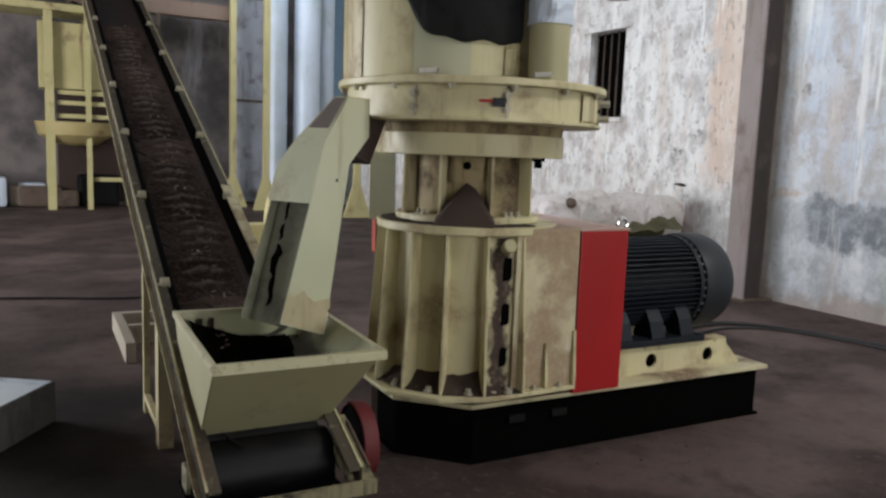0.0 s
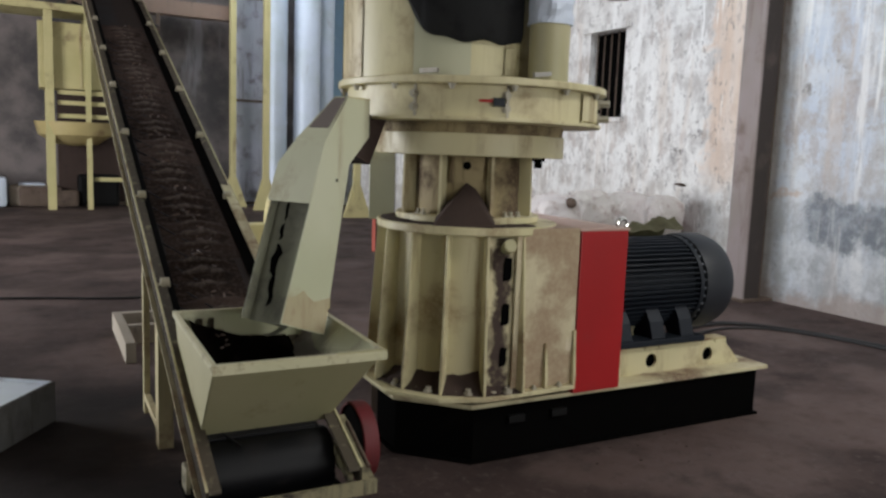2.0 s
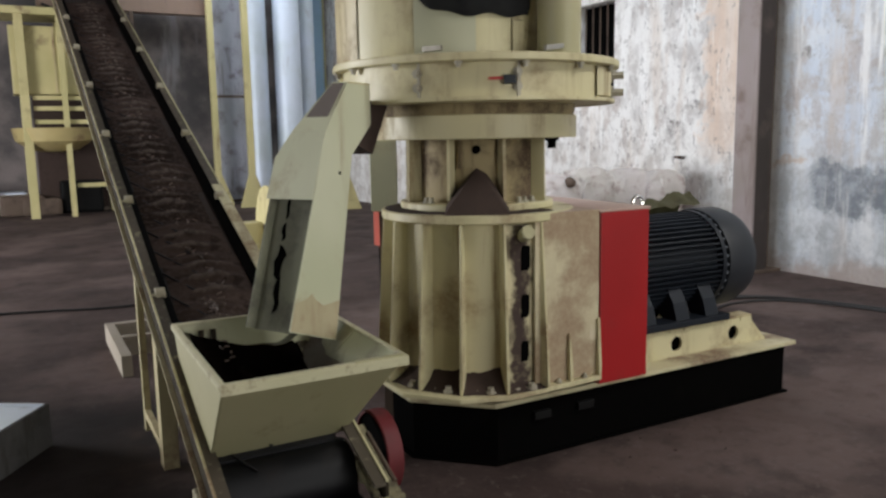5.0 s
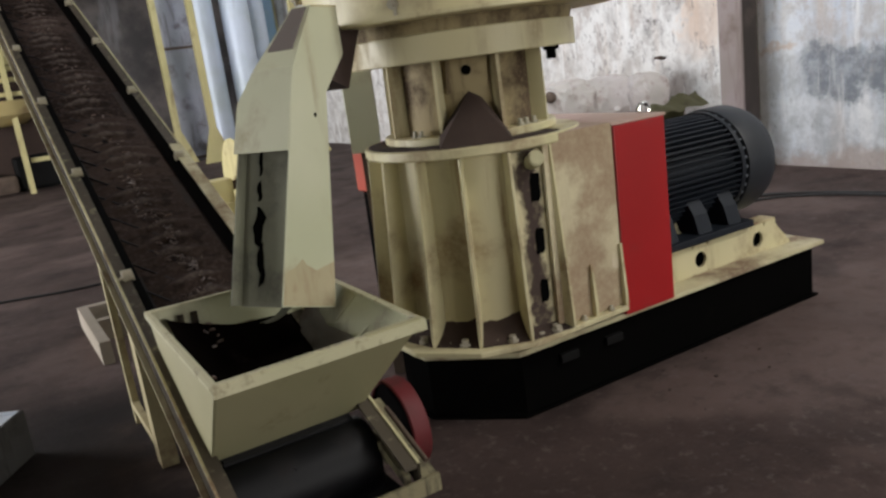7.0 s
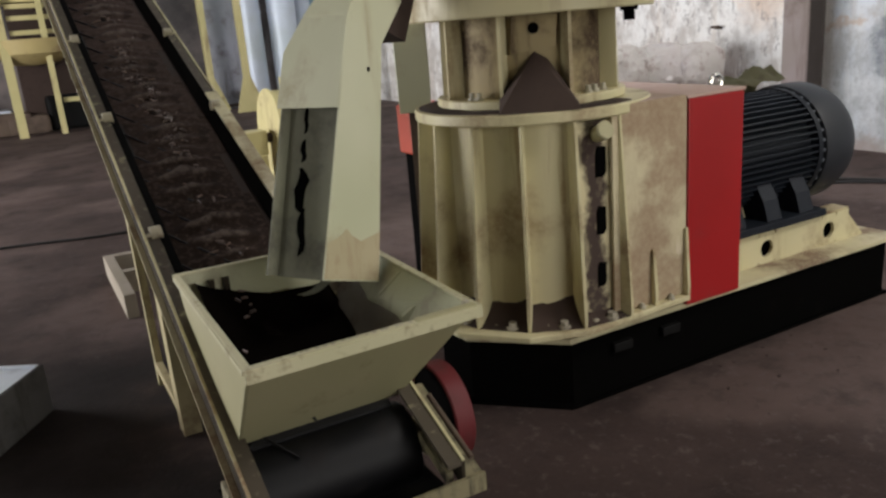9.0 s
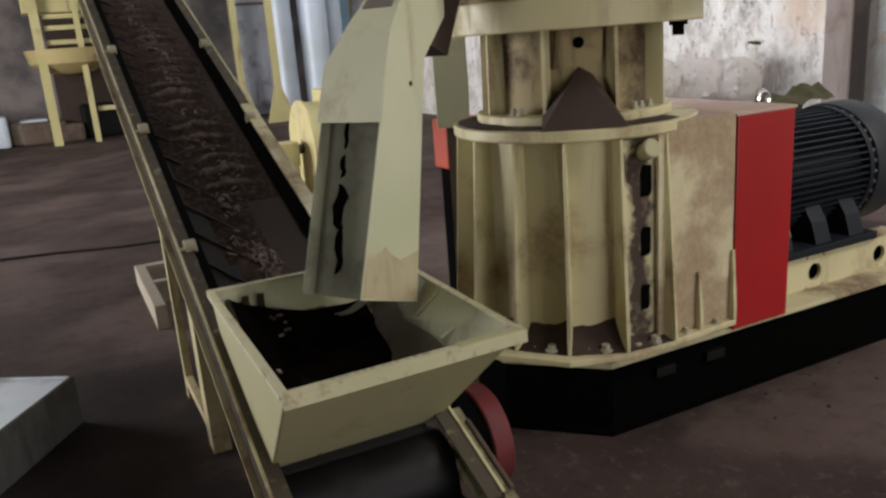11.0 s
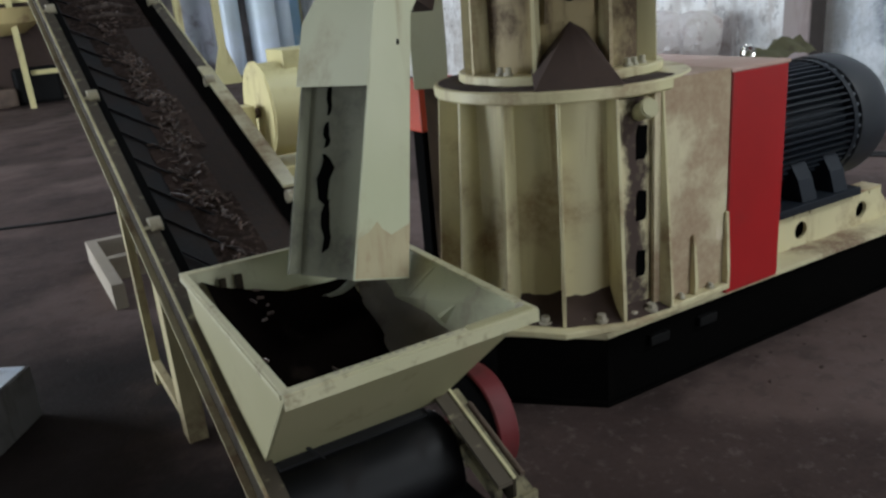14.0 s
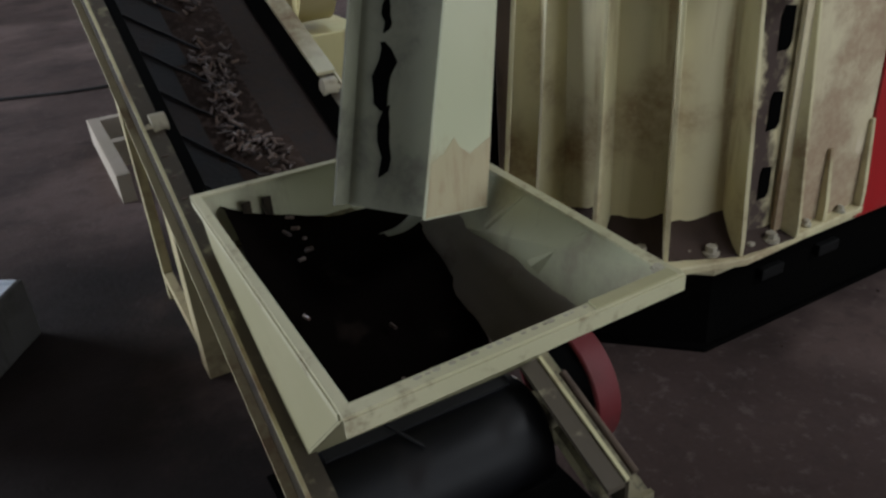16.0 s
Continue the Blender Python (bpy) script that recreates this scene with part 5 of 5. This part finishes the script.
guard_post()


# ---- blower behind the conveyor ----
def blower():
    b = thing("blower", "yellow centrifugal blower with a round casing", "blower", (2.38, 7.6, 0))
    bm = bmesh.new()
    for p0, p1, r in (((-0.12, 0, 0.76), (0.16, -0.02, 0.76), 0.37),):
        tube(bm, p0, p1, r, seg=40)
    part("casing", bm, YELLOW, b, smooth=True)
    part("casing_rim", tube(bmesh.new(), (-0.135, 0.0, 0.76), (-0.1205, 0, 0.76), 0.39, seg=40), YELLOW, b, smooth=True)
    part("outlet", boxed(0.05, 0.4, -0.2, 0.2, 1.0, 1.22, 0.01), YELLOW, b)
    part("base", boxed(-0.2, 0.35, -0.3, 0.3, 0.0, 0.34, 0.01), YELLOW, b)
    part("bearing", boxed(-0.52, -0.2, -0.1, 0.1, 0.62, 0.82, 0.01), YELLOW, b)
    part("bearing_stand", boxed(-0.50, -0.22, -0.12, 0.12, 0.0, 0.62, 0.01), YELLOW, b)
    part("shaft", tube(bmesh.new(), (-0.62, 0, 0.72), (-0.135, 0, 0.75), 0.04, seg=16), RUST, b)


blower()


# ---- far end of the hall ----
def far_plant():
    for x, y, r in ((5.46, 19.15, 0.25), (6.20, 19.1, 0.32), (6.84, 19.6, 0.22)):
        d = thing("air_duct", "tall pale galvanised round duct standing on the floor", "duct", (x, y, 0.0), group="air ducts")
        part("pipe", tube(bmesh.new(), (0, 0, 0.1), (0, 0, 6.4), r, seg=40), SILVER, d, smooth=True)
        for z in (2.1, 4.3):
            part("joint_ring", tube(bmesh.new(), (0, 0, z), (0, 0, z + 0.05), r + 0.015, seg=40), SILVER, d, smooth=True)
        part("duct_foot", tube(bmesh.new(), (0, 0, 0), (0, 0, 0.12), r + 0.06, seg=32), RUST, d)
    b = thing("sheet_panel", "blue translucent sheet panel at the back of the hall", "panel", (8.0 - 0.7, 20.4, 0))
    part("sheet", boxed(-0.25, 0.3, -0.02, 0.02, 0.3, 5.5), BLUE_SHEET, b)
    part("frame_post", boxed(-0.3, -0.26, -0.03, 0.03, 0, 5.6), YELLOW, b)
    part("frame_post", boxed(0.31, 0.35, -0.03, 0.03, 0, 5.6), YELLOW, b)
    for x, y in ((5.06, 18.6), (4.50, 19.6), (6.6, 16.6)):
        p = thing("steel_post", "yellow painted steel post with a flared foot", "post", (x, y, 0), group="yellow posts")
        part("upright", boxed(-0.07, 0.07, -0.07, 0.07, 0.4, 6.4, 0.005), YELLOW, p)
        bm = bmesh.new()
        slab(bm, [(-0.3, -0.05, 0), (0.35, -0.05, 0), (0.08, -0.05, 0.75), (-0.08, -0.05, 0.75)], (0, 0.1, 0))
        part("gusset_foot", bm, YELLOW, p)
    sheet = thing("grey_panel", "grey stained upright sheet standing by the posts", "panel", (4.93, 19.9, 0))
    part("sheet", boxed(-0.42, 0.40, -0.02, 0.02, 0, 5.2), painted("grey_sheet", (0.36, 0.37, 0.42), (0.15, 0.135, 0.14), 0.75, 0.7, runs=2.0), sheet)
    for z in (0.05, 2.6, 5.1):
        part("batten", boxed(-0.42, 0.40, -0.045, -0.021, z, z + 0.06), RUST, sheet)
    # yellow frame machine
    s = thing("bagging_frame", "yellow steel frame with a hopper box and shelves", "machine frame", (1.2, 19.4, 0))
    for x, w in ((-0.70, 0.085), (0.05, 0.055), (0.95, 0.07)):
        for y in (-0.5, 0.6):
            part("frame_leg", boxed(x - w, x + w, y - 0.05, y + 0.05, 0, 4.2, 0.004), YELLOW, s)
    part("bin_box", boxed(-0.9, 0.8, -0.35, 0.5, 2.6, 4.0, 0.02), YELLOW, s)
    part("bin_seam", boxed(-0.1, -0.06, -0.37, -0.351, 2.62, 3.98), CREAM_DIRTY, s)
    for z, x0, x1 in ((0.62, 0.15, 0.84), (1.98, -0.55, 0.84), (2.26, -0.55, 0.84), (2.48, -0.55, 0.84)):
        part("rail", boxed(x0, x1, -0.43, -0.36, z, z + 0.09, 0.004), YELLOW, s)
    # dark sheet added behind the open shelves to fill their dark gaps
    part("dark_backing", boxed(-0.55, 0.84, 0.5, 0.52, 0.1, 2.58), DUST, s)
    part("tray", lathe(bmesh.new(), (-0.2, 0.05), [(0.0, 1.38), (0.45, 1.42), (0.75, 1.62), (0.82, 1.9), (0.8, 1.9)], 24), painted("tray_paint", (0.5, 0.40, 0.19), (0.25, 0.17, 0.09), 0.6), s, "round-bellied yellow bowl", smooth=True)
    part("top_rail", boxed(-1.6, 0.9, -0.6, 0.65, 4.2, 4.35, 0.01), YELLOW, s)
    g = thing("overhead_beam", "dusty brown overhead beam and cables at the far wall", "beam", (2.5, 20.2, 4.55))
    part("beam", boxed(-1.6, 2.6, -0.15, 0.15, 0.0, 0.35, 0.01), painted("brown_beam", (0.25, 0.17, 0.13), (0.12, 0.09, 0.08), 0.6), g)
    part("drop_bar", boxed(0.3, 0.38, -0.2, -0.16, -0.9, 0.0), RUST, g)
    cable("sagging_cable", [(-1.5, -0.2, 0.05), (-0.5, -0.25, -0.35), (0.35, -0.2, -0.3)], 0.03, CABLE, g)
    k = thing("scrap_pile", "dark heap of sacks and scrap by the far wall", "scrap heap", (0.8, 20.1, 0))
    random.seed(21)
    for i in range(16):
        bm = bmesh.new()
        x, y = random.uniform(-2.6, 1.6), random.uniform(-0.3, 0.5)
        w, h = random.uniform(0.2, 0.45), random.uniform(0.25, 0.8)
        box(bm, x - w, x + w, y - 0.25, y + 0.25, 0, h, 0.08)
        part("sack", bm, (RUST, RUBBER, TIMBER)[i % 3] if i % 4 else SILVER, k)


far_plant()


# ---- loose things on the floor ----
def floor_frame():
    f = thing("floor_frame", "low dusty timber frame lying on the floor beside the conveyor", "frame", (0.74, 5.95, 0))
    t, h = 0.07, 0.15
    part("beam", boxed(0, t, 0, 1.1, 0, h, 0.006), TIMBER, f)
    part("beam", boxed(1.15 - t, 1.15, 0, 1.1, 0, h, 0.006), TIMBER, f)
    part("cross_beam", boxed(t + 0.001, 1.15 - t - 0.001, 1.1 - t, 1.1, 0, h, 0.006), TIMBER, f)
    part("cross_beam", boxed(t + 0.001, 1.15 - t - 0.001, 0.55, 0.55 + t, 0, h, 0.006), TIMBER, f)


floor_frame()


def white_tray():
    b = thing("white_tray", "white plastic tray with raised edges on the floor", "tray", (0.28, 4.90, 0))
    b.rotation_euler = (0, 0, radians(-33))
    L, W, H = 0.62, 0.75, 0.23
    part("tray_floor", boxed(-W + 0.02, -0.02, -L + 0.02, -0.02, 0.10, 0.12), WHITE_PLASTIC, b)
    # white plastic darkened for the two walls turned from the light
    shaded_wall = painted("shaded_plastic", (0.075, 0.075, 0.078), (0.03, 0.026, 0.025), 0.9, 0.7)
    part("tray_wall", boxed(-0.02, 0, -L, 0, 0, H, 0.008), shaded_wall, b, "outer wall with shade in its colour")
    part("tray_wall", boxed(-W, -W + 0.02, -L, 0, 0, H, 0.008), WHITE_PLASTIC, b)
    part("tray_wall", boxed(-W + 0.0205, -0.0205, -0.02, 0, 0, H, 0.008), WHITE_PLASTIC, b)
    part("tray_wall", boxed(-W + 0.0205, -0.0205, -L, -L + 0.02, 0, H, 0.008), shaded_wall, b, "outer wall with shade in its colour")
    part("tray_cover", boxed(-W + 0.021, -0.021, -L + 0.021, -0.021, H - 0.03, H - 0.012, 0.004), WHITE_PLASTIC, b)


white_tray()


def floor_cables():
    for k, (r, dx) in enumerate(((0.012, 0), (0.015, 0.16), (0.010, 0.26))):
        pts = [(4.3 + 0.3 * k, 4.6 + 0.35 * k, r), (5.3, 5.2 + dx, r), (6.2, 5.35 + dx, r), (6.65, 4.7 + dx, r), (6.75 + dx, 3.6, r), (6.6, 2.4, r)]
        cb = cable("power_cable", pts, r, CABLE)
        tagged(cb, "black power cable lying on the floor", "cable", "floor cables")
    c2 = cable("power_cable", [(-1.5, 8.9, 0.012), (0, 8.7, 0.012), (1.2, 8.2, 0.012), (2.4, 8.6, 0.012)], 0.012, CABLE)
    tagged(c2, "thin dark cable lying on the floor", "cable", "floor cables")


floor_cables()


# ---- what moves: cleats of the belt, and pellets carried up on it ----
SPEED = 0.49
START = 3.25
ALONG = Vector((0, math.cos(ANG), math.sin(ANG)))
UPW = Vector((0, -math.sin(ANG), math.cos(ANG)))
TAIL = Vector((0, DRUM_Y, DRUM_Z))
ARC = math.pi * (DRUM_R + 0.004)


def belt_pose(s, x=0.0):
    """A pose on the belt loop: s metres up from the drum's top; below that, inside the drum and back between the two runs."""
    r = DRUM_R + 0.004 if s > 0.05 else 0.004
    if s >= 0:
        p, tilt = TAIL + UPW * r + ALONG * s, 0.0
    elif s > -ARC:
        tilt = s / ARC * math.pi
        p = TAIL + UPW * (r * math.cos(tilt)) + ALONG * (r * math.sin(tilt))
    else:
        p, tilt = TAIL - UPW * r + ALONG * (-s - ARC), -math.pi
    return Matrix.Translation((x, p.y, p.z)) @ Matrix.Rotation(ANG - tilt, 4, "X")


def cleat_mesh(sign):
    bm = bmesh.new()
    slab(bm, [(0, 0, -0.002), (0, 0.010, -0.002), (sign * 0.085, -0.125, -0.002), (sign * 0.085, -0.135, -0.002)], (0, 0, 0.009))
    bmesh.ops.recalc_face_normals(bm, faces=bm.faces)
    me = bpy.data.meshes.new("cleat")
    bm.to_mesh(me)
    bm.free()
    me.materials.append(CLEAT)
    return me


CLEAT = mat("cleat_rubber", (0.014, 0.014, 0.016), 0.75)
CLEATS = []
LEFT, RIGHT = cleat_mesh(1), cleat_mesh(-1)
PITCH = 0.218
for i in range(-29, 25):
    for me, x, ds in ((LEFT, 0.825, 0.0), (LEFT, 0.91, -0.13)):
        ob = new("cleat", me)
        ob.parent = BELT_OB
        CLEATS.append((ob, 0.33 + PITCH * i + ds, x))

def belt_dust_material():
    """Carried dust, browner or greyer from batch to batch, paler where it is loose."""
    m = mat("carried_dust", (0.04, 0.03, 0.025), 0.97)
    n = Nodes(m)
    shade = n.add("ShaderNodeObjectInfo").outputs["Random"]
    grain = n.noise(38, 5)
    c = n.blend(n.step(shade, 0.1, 0.9), (0.026, 0.017, 0.0135), (0.062, 0.043, 0.036))
    c = n.blend(n.step(grain, 0.48, 0.62, 0, 0.6), c, (0.082, 0.06, 0.052))
    c = n.blend(n.step(n.noise(11, 4), 0.5, 0.62, 0, 0.75), c, (0.020, 0.0135, 0.011))
    # crests painted paler, as light would pick out the ripples
    c = n.blend(n.mathop("MULTIPLY", n.step(n.axis(n.co, 2), 0.012, 0.026), n.step(grain, 0.35, 0.6, 0.3, 0.9)), c, (0.125, 0.10, 0.088))
    n.colour(c)
    n.bump(grain, 0.5, 0.006)
    n.p.inputs["Specular IOR Level"].default_value = 0.1
    return m


BELT_DUST = belt_dust_material()
random.seed(77)


def pellet_mesh(count, length, width, heap, ripple=0.015, spread=0.20):
    """A loose spread of short cylinders lying on a plane."""
    verts, faces = [], []
    for _ in range(count):
        y = random.uniform(-0.5, 0.5) * length
        x = random.gauss(0, 0.36) * width / 2 + 0.02 * math.sin(y * 14)
        l, r = random.uniform(0.010, 0.021), random.uniform(0.0036, 0.0048)
        z = 0.004 + r + random.choice((0, 0, 1, 1, 1, 2)) * heap * max(0.0, 1 - abs(x) / (0.5 * width))
        q = Euler((random.gauss(0, 0.25), random.uniform(-0.3, 0.3), random.uniform(0, 6.3))).to_matrix()
        b = len(verts)
        for e in (-l, l):
            for k in range(6):
                a = math.pi * k / 3
                verts.append(Vector((x, y, z)) + q @ Vector((r * math.cos(a), e, r * math.sin(a))))
        for k in range(6):
            j = (k + 1) % 6
            faces.append((b + k, b + j, b + 6 + j, b + 6 + k))
        faces.append(tuple(b + k for k in range(5, -1, -1)))
        faces.append(tuple(b + 6 + k for k in range(6)))
    first_dust = len(faces)
    b, nu, nv = len(verts), 17, 48
    for i in range(nv):
        for j in range(nu):
            u, v = j / (nu - 1) * 2 - 1, i / (nv - 1) * 2 - 1
            edge = max(0.0, 1 - u * u) * max(0.0, 1 - v ** 4)
            x, y = u * spread, v * length * 0.47
            wave = (0.5 + 0.5 * math.sin(y * 50 + 16 * abs(x) + 1.6 * noise.noise(Vector((x * 14, y * 9, count))) + count)) ** 1.6
            z = -0.004 + edge * (0.005 + ripple * wave * max(0.0, 1 - abs(u) ** 3) + 0.008 * noise.noise(Vector((x * 25, y * 25, count))))
            verts.append(Vector((x, y, z)))
    for i in range(nv - 1):
        for j in range(nu - 1):
            q = b + i * nu + j
            faces.append((q, q + 1, q + 1 + nu, q + nu))
    me = bpy.data.meshes.new("pellets")
    me.from_pydata(verts, [], faces)
    me.materials.append(PELLET)
    me.materials.append(BELT_DUST)
    for p in me.polygons:
        p.material_index = int(p.index >= first_dust)
        p.use_smooth = p.index >= first_dust
    return me


BATCH = 0.42
KINDS = [pellet_mesh(n, BATCH * 1.2, w, 0.007, 0.008, 0.09) for n, w in ((95, 0.15), (55, 0.17), (130, 0.14), (75, 0.19), (35, 0.2))]
SPARSE = [pellet_mesh(n, BATCH * 1.2, 0.2, 0.004, 0.032) for n in (10, 18, 6)]
MIXED = [pellet_mesh(n, BATCH * 1.2, 0.18, 0.006, 0.024) for n in (48, 70)]
PELLETS = []
for i in range(30):
    ob = new("pellets", KINDS[(i * 3 + 4) % 5] if i > 19 else MIXED[i % 2] if 13 < i < 17 else SPARSE[i % 3])
    tagged(ob, "brown wood pellets and dust lying loose on the belt", "pellets", "pellets on the belt", "stuff")
    PELLETS.append((ob, i))


def motions():
    end = 16.0
    go = SPEED * (end - START)
    for ob, s0, x in CLEATS:
        times = [0.0, START]
        t_a, t_b = START + (-ARC - s0) / SPEED, START + (0 - s0) / SPEED
        k = 5
        times += [t for t in [t_a + (t_b - t_a) * j / k for j in range(k + 1)] if START < t < end]
        times += [t for t in (t_b + 0.2, t_a - 0.2) if START < t < end]
        times += [START + 0.15 + 0.85 * j for j in range(16) if START + 0.15 + 0.85 * j < end - 0.1]
        times = sorted(set([round(t * FPS) / FPS for t in times] + [end]))
        walk(ob, [(t, belt_pose(s0 + SPEED * max(t - START, 0), x)) for t in times])
    first = 0.36                         # the belt under the hopper, where pellets gather
    for ob, i in PELLETS:
        s0 = 5.9 - BATCH * i             # place at the start, had they all lain on the belt
        x = 1.01 + 0.03 * math.sin(i * 2.1)
        lift = Matrix.Translation(UPW * 0.0007 * (i % 6))
        leave = START + max(0.0, (first - s0) / SPEED)
        begin = max(s0, first)
        times = [t for t in [leave + j * 0.9 for j in range(1, 15)] + [leave + 0.12, leave + 0.3] if t < end - 0.05]
        times = sorted({0.0, *[min(leave, end - 0.1)], *times, end})
        walk(ob, [(t, lift @ belt_pose(begin + SPEED * max(0.0, t - leave), x)) for t in times])


motions()
